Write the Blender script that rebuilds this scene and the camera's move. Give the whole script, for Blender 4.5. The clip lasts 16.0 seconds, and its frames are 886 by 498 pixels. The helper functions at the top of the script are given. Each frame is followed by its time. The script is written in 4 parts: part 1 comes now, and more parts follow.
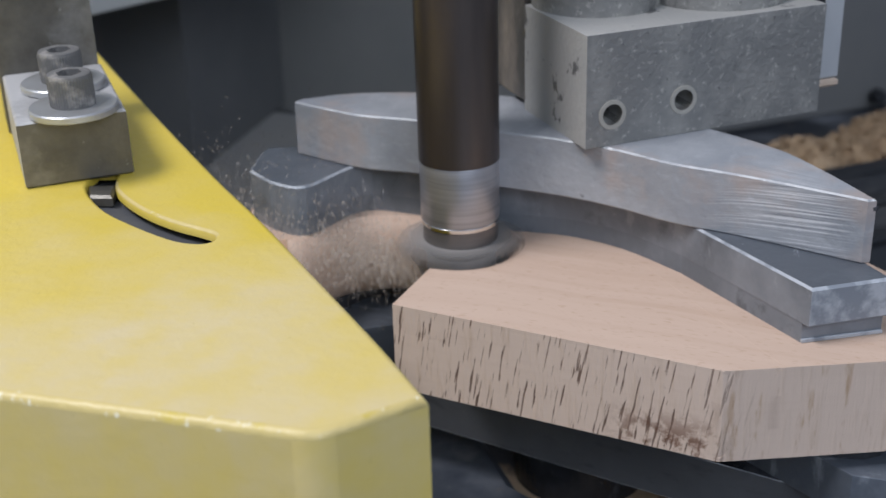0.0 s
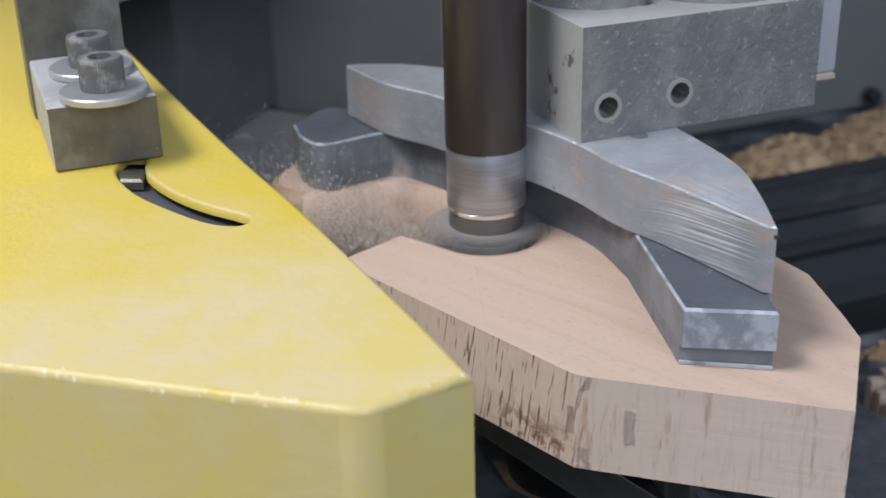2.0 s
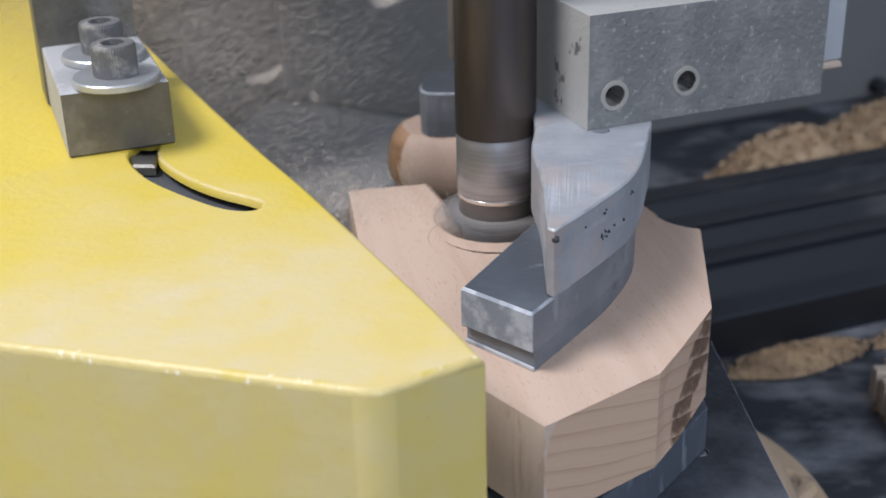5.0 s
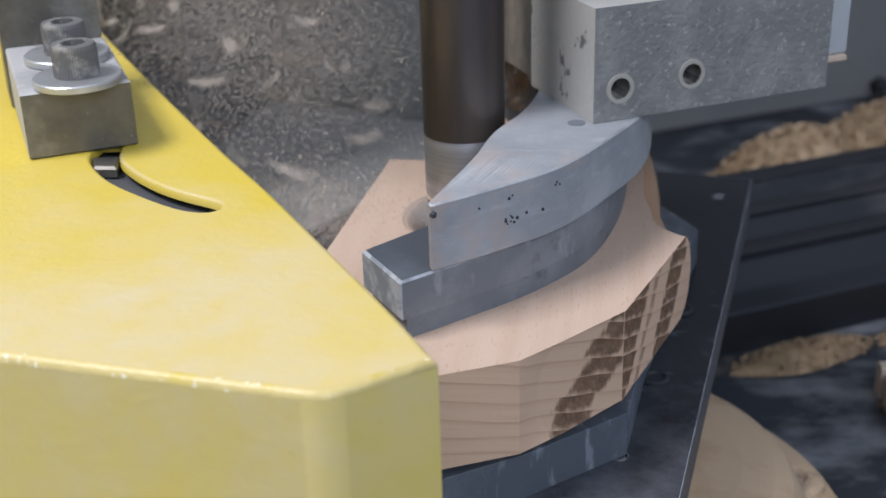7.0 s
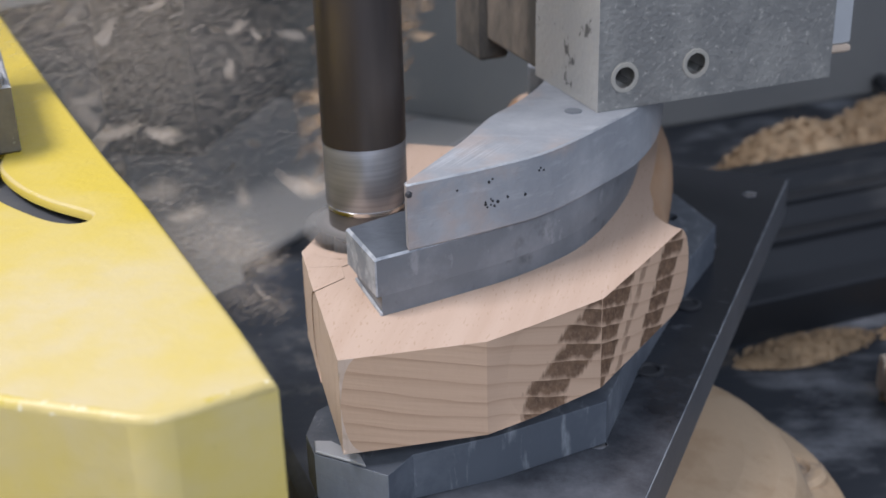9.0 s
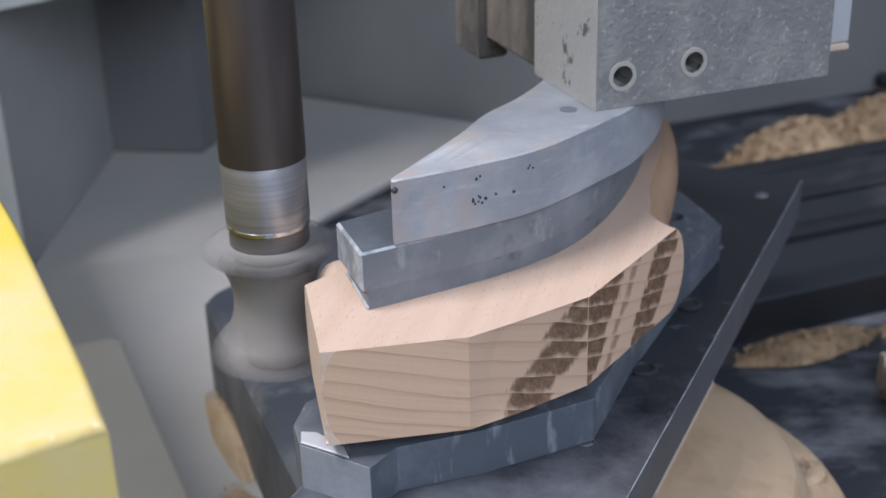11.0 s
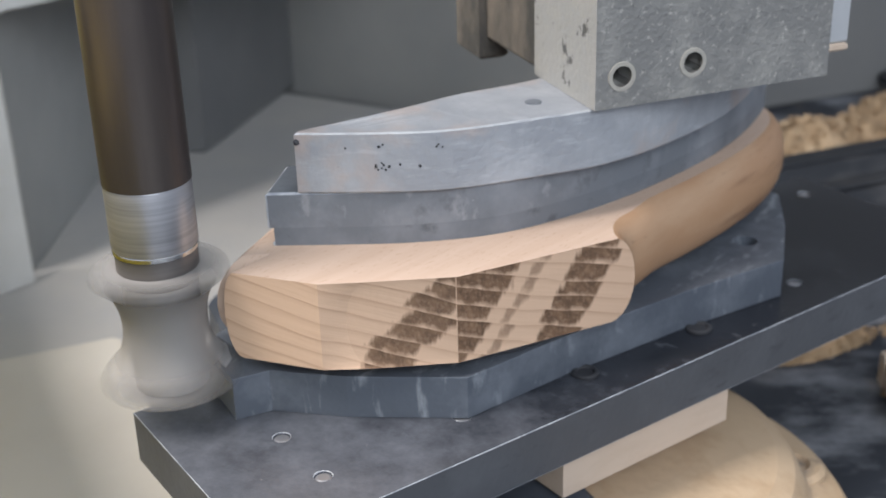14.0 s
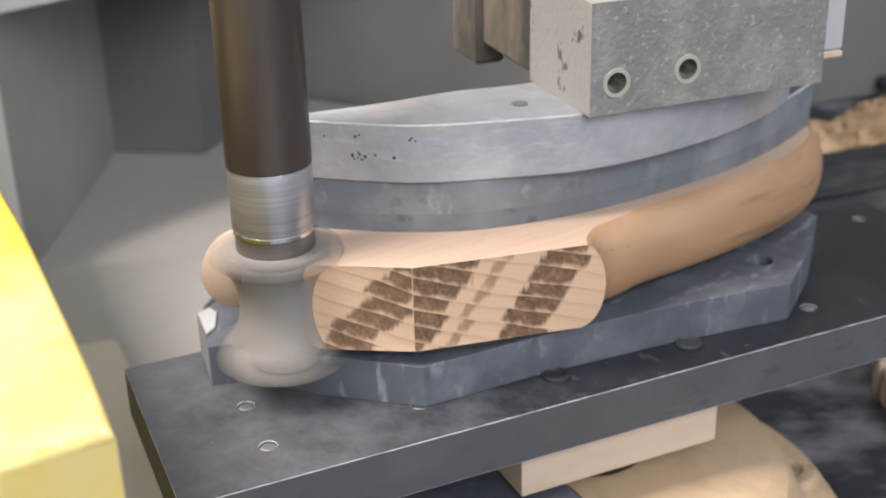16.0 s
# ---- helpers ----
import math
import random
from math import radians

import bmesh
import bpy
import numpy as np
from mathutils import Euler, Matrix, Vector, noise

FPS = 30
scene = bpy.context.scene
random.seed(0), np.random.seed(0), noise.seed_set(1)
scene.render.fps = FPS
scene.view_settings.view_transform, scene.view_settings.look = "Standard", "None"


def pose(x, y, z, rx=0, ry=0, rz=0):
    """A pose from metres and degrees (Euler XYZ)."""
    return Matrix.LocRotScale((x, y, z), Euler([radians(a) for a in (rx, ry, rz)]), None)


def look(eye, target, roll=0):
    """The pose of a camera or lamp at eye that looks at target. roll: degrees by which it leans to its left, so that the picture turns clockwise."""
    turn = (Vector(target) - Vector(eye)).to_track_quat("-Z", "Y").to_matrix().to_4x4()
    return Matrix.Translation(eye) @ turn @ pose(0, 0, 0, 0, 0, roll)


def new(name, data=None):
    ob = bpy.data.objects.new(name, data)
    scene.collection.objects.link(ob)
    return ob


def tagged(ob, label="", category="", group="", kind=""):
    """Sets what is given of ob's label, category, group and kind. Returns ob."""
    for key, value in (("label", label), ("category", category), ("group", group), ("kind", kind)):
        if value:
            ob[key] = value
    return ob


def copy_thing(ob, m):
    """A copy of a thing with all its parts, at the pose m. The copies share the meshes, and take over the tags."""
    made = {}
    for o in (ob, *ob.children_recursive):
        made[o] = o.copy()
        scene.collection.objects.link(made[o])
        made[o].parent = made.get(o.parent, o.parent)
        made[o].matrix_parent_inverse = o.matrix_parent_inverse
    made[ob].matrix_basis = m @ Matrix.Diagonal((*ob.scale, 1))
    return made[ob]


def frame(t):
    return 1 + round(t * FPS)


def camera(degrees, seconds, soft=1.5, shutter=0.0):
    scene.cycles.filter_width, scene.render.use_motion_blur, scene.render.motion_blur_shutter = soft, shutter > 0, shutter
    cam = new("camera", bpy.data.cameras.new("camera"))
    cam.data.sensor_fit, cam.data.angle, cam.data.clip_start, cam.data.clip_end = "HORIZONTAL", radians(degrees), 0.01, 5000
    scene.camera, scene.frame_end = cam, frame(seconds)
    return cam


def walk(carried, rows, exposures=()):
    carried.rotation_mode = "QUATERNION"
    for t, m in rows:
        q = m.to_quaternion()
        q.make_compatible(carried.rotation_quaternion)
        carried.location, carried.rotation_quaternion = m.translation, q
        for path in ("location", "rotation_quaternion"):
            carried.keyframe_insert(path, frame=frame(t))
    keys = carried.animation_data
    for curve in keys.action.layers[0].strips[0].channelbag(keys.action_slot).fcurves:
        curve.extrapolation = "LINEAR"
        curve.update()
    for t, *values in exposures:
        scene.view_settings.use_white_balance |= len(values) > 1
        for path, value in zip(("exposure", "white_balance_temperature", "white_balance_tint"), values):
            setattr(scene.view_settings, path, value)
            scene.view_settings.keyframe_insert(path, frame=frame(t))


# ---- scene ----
from mathutils.geometry import tessellate_polygon

cam = camera(37.75, 16.0, 1.6, 0.5)
cam.data.dof.use_dof, cam.data.dof.focus_distance, cam.data.dof.aperture_fstop = True, 0.44, 13.0

# seconds, eye, turn to the left, tilt down, lean
CAMERA = [
    (0.0, -0.0596, -0.4998, 0.2773, -0.000, 24.266, 1.763),
    (0.5, -0.0578, -0.5001, 0.2757, 0.180, 24.181, 1.767),
    (1.0, -0.0591, -0.4987, 0.2753, -0.061, 24.287, 1.524),
    (1.5, -0.0606, -0.4973, 0.2744, -0.317, 24.226, 1.444),
    (2.0, -0.0602, -0.4964, 0.2727, -0.371, 24.226, 1.443),
    (2.5, -0.0608, -0.4981, 0.2728, -0.338, 24.360, 1.452),
    (3.0, -0.0617, -0.4967, 0.2727, -0.413, 24.494, 1.464),
    (3.5, -0.0602, -0.4967, 0.2724, -0.219, 24.474, 1.524),
    (6.0, -0.0626, -0.5003, 0.2716, -0.090, 24.692, 1.474),
    (6.5, -0.0643, -0.5010, 0.2690, -0.292, 24.386, 1.499),
    (7.0, -0.0634, -0.4998, 0.2676, -0.140, 24.338, 1.644),
    (7.5, -0.0654, -0.5000, 0.2659, -0.352, 24.337, 1.542),
    (8.0, -0.0653, -0.5003, 0.2637, -0.260, 24.264, 1.633),
    (8.5, -0.0653, -0.5016, 0.2637, -0.203, 24.287, 1.571),
    (11.0, -0.0625, -0.5040, 0.2647, 0.137, 24.414, 1.649),
    (11.5, -0.0603, -0.5048, 0.2659, 0.331, 24.496, 1.599),
    (12.0, -0.0605, -0.5044, 0.2657, 0.223, 24.343, 1.662),
    (12.5, -0.0604, -0.5056, 0.2657, 0.220, 24.383, 1.640),
    (13.0, -0.0609, -0.5062, 0.2659, 0.301, 24.444, 1.662),
    (13.5, -0.0608, -0.5049, 0.2648, 0.343, 24.507, 1.753),
    (14.0, -0.0606, -0.5060, 0.2660, 0.383, 24.471, 1.794),
    (14.5, -0.0603, -0.5076, 0.2673, 0.448, 24.362, 1.820),
    (15.0, -0.0602, -0.5060, 0.2657, 0.455, 24.510, 1.818),
    (15.5, -0.0602, -0.5065, 0.2659, 0.379, 24.331, 1.679),
    (16.0, -0.0587, -0.5068, 0.2681, 0.351, 24.436, 1.515),
]
TURN = [
    (0.0, 75.67),
    (0.5, 70.63),
    (1.0, 65.44),
    (1.5, 59.71),
    (2.0, 54.07),
    (2.5, 48.35),
    (3.0, 42.41),
    (3.5, 36.85),
    (6.0, 8.20),
    (6.5, 2.80),
    (7.0, -0.05),
    (7.5, -2.12),
    (8.0, -3.58),
    (8.5, -4.76),
    (11.0, -7.65),
    (11.5, -13.57),
    (12.0, -19.21),
    (12.5, -24.47),
    (13.0, -29.09),
    (13.5, -33.11),
    (14.0, -36.80),
    (14.5, -38.66),
    (15.0, -41.66),
    (15.5, -44.60),
    (16.0, -47.97),
]
SLIDE = [
    (0.0, -0.0000, -0.0000),
    (0.5, 0.0047, 0.0021),
    (1.0, 0.0078, 0.0039),
    (1.5, 0.0105, 0.0058),
    (2.0, 0.0132, 0.0070),
    (2.5, 0.0142, 0.0076),
    (3.0, 0.0148, 0.0093),
    (3.5, 0.0154, 0.0096),
    (6.0, 0.0119, 0.0068),
    (6.5, 0.0083, 0.0052),
    (7.0, -0.0003, 0.0020),
    (7.5, -0.0099, -0.0025),
    (8.0, -0.0197, -0.0071),
    (8.5, -0.0301, -0.0115),
    (11.0, -0.0777, -0.0351),
    (11.5, -0.0818, -0.0386),
    (12.0, -0.0869, -0.0407),
    (12.5, -0.0932, -0.0441),
    (13.0, -0.1007, -0.0471),
    (13.5, -0.1088, -0.0509),
    (14.0, -0.1175, -0.0550),
    (14.5, -0.1141, -0.0534),
    (15.0, -0.1008, -0.0480),
    (15.5, -0.0873, -0.0424),
    (16.0, -0.0738, -0.0365),
]


def eye_pose(x, y, z, yaw, tilt, lean):
    turn = Euler((0, 0, radians(yaw))).to_matrix() @ Euler((radians(90 - tilt), 0, 0)).to_matrix() @ Euler((0, 0, radians(-lean))).to_matrix()
    return Matrix.Translation((x, y, z)) @ turn.to_4x4()


walk(cam, [(r[0], eye_pose(*r[1:])) for r in CAMERA],
     exposures=[(0, -0.19, 6000, 14), (2, -0.02, 5950, 13.5), (3.5, -0.02, 5950, 14), (6, 0.12, 5950, 14.5), (7, 0.06, 6000, 14.5), (8.5, 0.08, 6100, 16), (11, 0.36, 6000, 15.5), (12.5, 0.54, 6150, 14.5), (14.5, 0.70, 6650, 12.5), (16, 0.90, 7100, 15.5)])
# ---- light ----
world = bpy.data.worlds.new("workshop_air")
scene.world = world
world.use_nodes = True
world.node_tree.nodes["Background"].inputs[0].default_value = (0.75, 0.85, 1.0, 1)
world.node_tree.nodes["Background"].inputs[1].default_value = 0.34


def area_lamp(name, eye, target, sx, sy, watts, colour):
    data = bpy.data.lights.new(name, "AREA")
    data.shape, data.size, data.size_y, data.energy, data.color = "RECTANGLE", sx, sy, watts, colour
    ob = new(name, data)
    ob.matrix_world = look(eye, target)
    return ob


area_lamp("ceiling_lamp", (-1.15, -0.45, 2.0), (0, 0, 0), 0.90, 0.62, 47, (1.0, 0.97, 0.93))
# Added fill from the front right; it stands for no known source.
area_lamp("window_light", (0.7, -2.1, 1.5), (0, 0, 0), 1.8, 1.2, 31, (0.85, 0.93, 1.0))


# ---- materials ----
def mat(name, base, rough=0.6, metal=0.0, spots=(), bump=0.0, bump_scale=200.0, spec=0.5):
    """A surface: spots are (colour, scale, low, high, strength, stretch) layers of noise over the base colour."""
    m = bpy.data.materials.new(name)
    m.use_nodes = True
    nt = m.node_tree
    b = nt.nodes["Principled BSDF"]
    b.inputs["Roughness"].default_value, b.inputs["Metallic"].default_value = rough, metal
    b.inputs["Specular IOR Level"].default_value = spec
    tc = nt.nodes.new("ShaderNodeTexCoord")
    last = None
    for colour, scale, low, high, strength, stretch in spots:
        mp = nt.nodes.new("ShaderNodeMapping")
        mp.inputs["Scale"].default_value = stretch
        nt.links.new(tc.outputs["Object"], mp.inputs["Vector"])
        n = nt.nodes.new("ShaderNodeTexNoise")
        n.inputs["Scale"].default_value, n.inputs["Detail"].default_value, n.inputs["Roughness"].default_value = scale, 6, 0.62
        nt.links.new(mp.outputs[0], n.inputs["Vector"])
        rng = nt.nodes.new("ShaderNodeMapRange")
        rng.inputs["From Min"].default_value, rng.inputs["From Max"].default_value, rng.inputs["To Max"].default_value = low, high, strength
        nt.links.new(n.outputs["Fac"], rng.inputs["Value"])
        mix = nt.nodes.new("ShaderNodeMix")
        mix.data_type = "RGBA"
        if last is None:
            mix.inputs[6].default_value = (*base, 1)
        else:
            nt.links.new(last, mix.inputs[6])
        mix.inputs[7].default_value = (*colour, 1)
        nt.links.new(rng.outputs[0], mix.inputs[0])
        last = mix.outputs[2]
    if last is None:
        b.inputs["Base Color"].default_value = (*base, 1)
    else:
        nt.links.new(last, b.inputs["Base Color"])
    if bump:
        n = nt.nodes.new("ShaderNodeTexNoise")
        n.inputs["Scale"].default_value, n.inputs["Detail"].default_value = bump_scale, 5
        nt.links.new(tc.outputs["Object"], n.inputs["Vector"])
        bp = nt.nodes.new("ShaderNodeBump")
        bp.inputs["Strength"].default_value, bp.inputs["Distance"].default_value = bump, 0.001
        nt.links.new(n.outputs["Fac"], bp.inputs["Height"])
        nt.links.new(bp.outputs[0], b.inputs["Normal"])
    return m


ONE = (1, 1, 1)
ALU = mat("cast_aluminium", (0.33, 0.345, 0.37), 0.58, 0.3, [((0.49, 0.50, 0.52), 24, 0.42, 0.68, 0.8, ONE), ((0.47, 0.385, 0.34), 15, 0.50, 0.60, 0.7, ONE), ((0.60, 0.61, 0.63), 60, 0.55, 0.7, 0.3, (0.6, 1.5, 5)), ((0.14, 0.145, 0.155), 230, 0.69, 0.75, 0.8, ONE)], 0.45, 260)
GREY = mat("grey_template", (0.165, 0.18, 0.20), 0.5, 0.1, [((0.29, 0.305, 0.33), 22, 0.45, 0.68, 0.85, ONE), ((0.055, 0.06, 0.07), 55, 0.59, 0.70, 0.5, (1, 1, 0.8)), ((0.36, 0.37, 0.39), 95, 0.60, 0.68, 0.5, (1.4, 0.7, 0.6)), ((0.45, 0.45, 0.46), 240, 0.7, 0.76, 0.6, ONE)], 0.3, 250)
STEEL = mat("spindle_steel", (0.092, 0.077, 0.074), 0.38, 0.8, [((0.17, 0.145, 0.125), 20, 0.45, 0.7, 0.7, (1, 1, 0.1))], 0.1, 300)
BAND = mat("turned_steel", (0.5, 0.5, 0.52), 0.35, 0.8, [((0.25, 0.25, 0.27), 60, 0.4, 0.7, 0.8, (0.1, 0.1, 4))], 0.1, 300)
CUTTER = mat("cutter_steel", (0.26, 0.25, 0.245), 0.6, 0.5, [((0.5, 0.47, 0.44), 30, 0.4, 0.7, 0.6, ONE)], 0.1, 300)
PALECAST = mat("pale_cast_face", (0.41, 0.40, 0.375), 0.7, 0.1, [((0.36, 0.36, 0.35), 25, 0.45, 0.7, 0.8, ONE), ((0.07, 0.07, 0.07), 60, 0.60, 0.63, 0.85, (1, 1, 0.7)), ((0.12, 0.12, 0.12), 260, 0.66, 0.72, 0.7, ONE)], 0.5, 380)
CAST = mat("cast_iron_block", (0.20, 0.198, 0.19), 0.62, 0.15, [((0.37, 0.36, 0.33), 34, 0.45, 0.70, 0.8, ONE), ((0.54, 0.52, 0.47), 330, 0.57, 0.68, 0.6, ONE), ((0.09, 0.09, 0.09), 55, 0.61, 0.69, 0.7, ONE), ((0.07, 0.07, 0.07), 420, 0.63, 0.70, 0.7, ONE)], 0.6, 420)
TABLE = mat("dark_table_plate", (0.013, 0.0145, 0.019), 0.27, 0, [((0.045, 0.049, 0.058), 10, 0.50, 0.70, 0.7, ONE), ((0.22, 0.23, 0.25), 38, 0.62, 0.74, 0.3, (1, 1.8, 1)), ((0.02, 0.022, 0.026), 30, 0.58, 0.66, 0.7, ONE), ((0.3, 0.29, 0.28), 190, 0.68, 0.74, 0.5, ONE)], 0.25, 300, 0.6)
SIDE = mat("grey_plate_side", (0.085, 0.088, 0.096), 0.5, 0.1, [((0.13, 0.135, 0.145), 18, 0.45, 0.7, 0.7, ONE), ((0.05, 0.052, 0.06), 60, 0.58, 0.7, 0.6, (1, 1, 3))], 0.2, 300)
JIG = mat("blue_grey_jig", (0.105, 0.12, 0.145), 0.45, 0.2, [((0.20, 0.22, 0.25), 22, 0.48, 0.66, 0.8, ONE), ((0.36, 0.39, 0.42), 60, 0.56, 0.70, 0.7, (3, 1, 0.6)), ((0.06, 0.07, 0.085), 18, 0.58, 0.70, 0.7, ONE)], 0.3, 300)
BED = mat("dusty_bed", (0.45, 0.44, 0.425), 0.7, 0, [((0.54, 0.51, 0.46), 8, 0.4, 0.7, 0.8, ONE)], 0.2, 60)
DARKBED = mat("dark_bed", (0.034, 0.039, 0.049), 0.4, 0.2, [((0.32, 0.33, 0.355), 15, 0.47, 0.71, 0.85, (1, 1.7, 1)), ((0.34, 0.27, 0.19), 21, 0.6, 0.75, 0.6, ONE)], 0.2, 60)
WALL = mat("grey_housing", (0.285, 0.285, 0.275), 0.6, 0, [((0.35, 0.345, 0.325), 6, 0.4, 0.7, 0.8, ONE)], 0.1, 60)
SHADEWALL = mat("shaded_housing", (0.17, 0.17, 0.168), 0.65, 0, [((0.21, 0.205, 0.195), 6, 0.4, 0.7, 0.8, ONE)], 0.1, 60)
PANEL = mat("dusty_grey_panel", (0.36, 0.365, 0.35), 0.6, 0, [((0.28, 0.285, 0.275), 9, 0.4, 0.7, 0.8, ONE)], 0.1, 80)
PALE = mat("pale_frame_paint", (0.62, 0.62, 0.60), 0.5, 0, [((0.5, 0.49, 0.46), 10, 0.5, 0.75, 0.6, ONE)], 0.1, 100)


TRAY = mat("beige_tray", (0.70, 0.65, 0.57), 0.6, 0, [((0.60, 0.55, 0.46), 7, 0.4, 0.7, 0.7, ONE), ((0.42, 0.30, 0.16), 16, 0.68, 0.8, 0.5, ONE)], 0.15, 90)
CASTBLUE = mat("blue_grey_casting", (0.055, 0.065, 0.085), 0.5, 0.1, [((0.20, 0.21, 0.235), 14, 0.45, 0.68, 0.75, ONE), ((0.30, 0.29, 0.28), 34, 0.56, 0.7, 0.5, ONE), ((0.38, 0.30, 0.20), 11, 0.60, 0.72, 0.5, ONE)], 0.3, 200)
RAIL = mat("black_rail", (0.020, 0.022, 0.026), 0.38, 0.3, [((0.13, 0.125, 0.12), 12, 0.54, 0.8, 0.5, (1, 1, 3))], 0.15, 200)
DUSTY = mat("sawdust_caked_iron", (0.53, 0.385, 0.25), 0.9, 0, [((0.38, 0.25, 0.14), 30, 0.5, 0.75, 0.8, ONE), ((0.07, 0.08, 0.10), 9, 0.575, 0.64, 0.9, ONE)], 0.6, 160)
SPACER = mat("pale_spacer_wood", (0.58, 0.46, 0.36), 0.7, 0, [((0.48, 0.36, 0.26), 30, 0.45, 0.75, 0.5, (4, 0.6, 4))], 0.15, 300)
RUBBER = mat("black_rubber", (0.025, 0.026, 0.03), 0.7, 0, [((0.07, 0.07, 0.08), 40, 0.5, 0.8, 0.7, ONE)], 0.1, 300)
LITFACET = mat("lit_blue_facet", (0.30, 0.325, 0.37), 0.5, 0.2, [((0.20, 0.22, 0.255), 60, 0.45, 0.7, 0.7, (1, 1, 0.4))], 0.3, 300)
BARE = mat("scraped_bare_metal", (0.48, 0.49, 0.51), 0.55, 0.2, [((0.52, 0.54, 0.57), 60, 0.45, 0.7, 0.6, ONE)], 0.2, 300)
REAR = mat("oily_dark_iron", (0.085, 0.08, 0.073), 0.6, 0.2, [((0.36, 0.30, 0.24), 22, 0.46, 0.70, 0.8, (1, 1, 0.5))], 0.4, 300)
EDGELIGHT = mat("highlight_edge", (0.42, 0.43, 0.44), 0.55, 0.3, [((0.30, 0.31, 0.33), 70, 0.45, 0.60, 0.9, ONE), ((0.72, 0.72, 0.72), 180, 0.60, 0.68, 0.8, ONE)], 0.5, 300)
SHIM = mat("bare_bright_metal", (0.50, 0.51, 0.52), 0.5, 0.3, [((0.45, 0.46, 0.48), 50, 0.5, 0.8, 0.7, ONE)], 0.2, 300)
GREYLOW = mat("dark_template_layer", (0.145, 0.16, 0.18), 0.5, 0.1, [((0.27, 0.285, 0.31), 22, 0.45, 0.72, 0.8, ONE), ((0.06, 0.065, 0.075), 70, 0.58, 0.68, 0.6, ONE)], 0.2, 250)
SHADEBOX = mat("recess_shade_grey", (0.15, 0.152, 0.156), 0.55, 0, [((0.19, 0.19, 0.19), 8, 0.4, 0.7, 0.8, ONE)], 0.1, 80)
DRIFT = mat("brown_sawdust", (0.40, 0.275, 0.16), 0.9, 0, [((0.20, 0.14, 0.085), 40, 0.45, 0.7, 0.8, ONE)], 0.3, 300)
GLINTRIM = mat("glinting_yellow_edge", (0.64, 0.51, 0.20), 0.38, 0, [((0.88, 0.84, 0.66), 260, 0.60, 0.66, 0.9, (1, 1, 0.5)), ((0.6, 0.46, 0.05), 60, 0.56, 0.68, 0.8, ONE)], 0.55, 300)
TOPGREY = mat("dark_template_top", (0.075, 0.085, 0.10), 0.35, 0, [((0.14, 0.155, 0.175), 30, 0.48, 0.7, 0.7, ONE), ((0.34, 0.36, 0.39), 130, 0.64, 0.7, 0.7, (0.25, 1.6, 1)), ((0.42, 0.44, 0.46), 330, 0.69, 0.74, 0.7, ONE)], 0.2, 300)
WORN = mat("worn_edge", (0.46, 0.48, 0.51), 0.6, 0.2, [((0.22, 0.24, 0.27), 90, 0.45, 0.6, 0.9, ONE)], 0.2, 300)
RIM = mat("dusty_rim", (0.36, 0.34, 0.30), 0.8, 0, [((0.3, 0.29, 0.26), 120, 0.5, 0.7, 0.8, ONE)], 0.3, 400)
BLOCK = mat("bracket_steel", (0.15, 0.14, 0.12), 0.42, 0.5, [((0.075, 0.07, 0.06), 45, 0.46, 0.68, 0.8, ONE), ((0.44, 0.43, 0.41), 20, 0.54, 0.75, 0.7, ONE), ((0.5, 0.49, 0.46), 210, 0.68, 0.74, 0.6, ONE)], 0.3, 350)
PALESTEEL = mat("pale_dusty_steel", (0.46, 0.455, 0.45), 0.7, 0.2, [((0.30, 0.295, 0.29), 45, 0.46, 0.66, 0.8, ONE), ((0.62, 0.61, 0.59), 90, 0.55, 0.7, 0.6, ONE)], 0.3, 350)
BOLT = mat("blackened_bolt", (0.15, 0.147, 0.143), 0.75, 0.2, [((0.45, 0.42, 0.38), 160, 0.5, 0.7, 0.7, ONE)], 0.3, 500)
WASHER = mat("zinc_washer", (0.55, 0.56, 0.57), 0.38, 0.7, [((0.4, 0.39, 0.37), 60, 0.45, 0.7, 0.6, ONE)], 0.1, 400)
RINGMAT = mat("shiny_ring", (0.75, 0.74, 0.72), 0.18, 1.0)
HUB = mat("dark_hub", (0.16, 0.15, 0.145), 0.4, 0.7, [((0.28, 0.26, 0.25), 40, 0.45, 0.7, 0.6, (0.2, 0.2, 3))], 0.05, 300)
HEAP = mat("heaped_shavings", (0.40, 0.285, 0.175), 0.85, 0, [((0.28, 0.18, 0.10), 60, 0.45, 0.7, 0.8, ONE), ((0.52, 0.41, 0.29), 150, 0.55, 0.7, 0.7, ONE)], 0.3, 300)
FINE = mat("fine_tan_sawdust", (0.56, 0.43, 0.28), 0.9, 0, [((0.44, 0.32, 0.19), 40, 0.45, 0.7, 0.7, ONE)], 0.3, 400)
CHIPS = mat("wood_shavings", (0.48, 0.36, 0.235), 0.8, 0, [((0.38, 0.26, 0.155), 60, 0.45, 0.7, 0.8, ONE)], 0.3, 300)


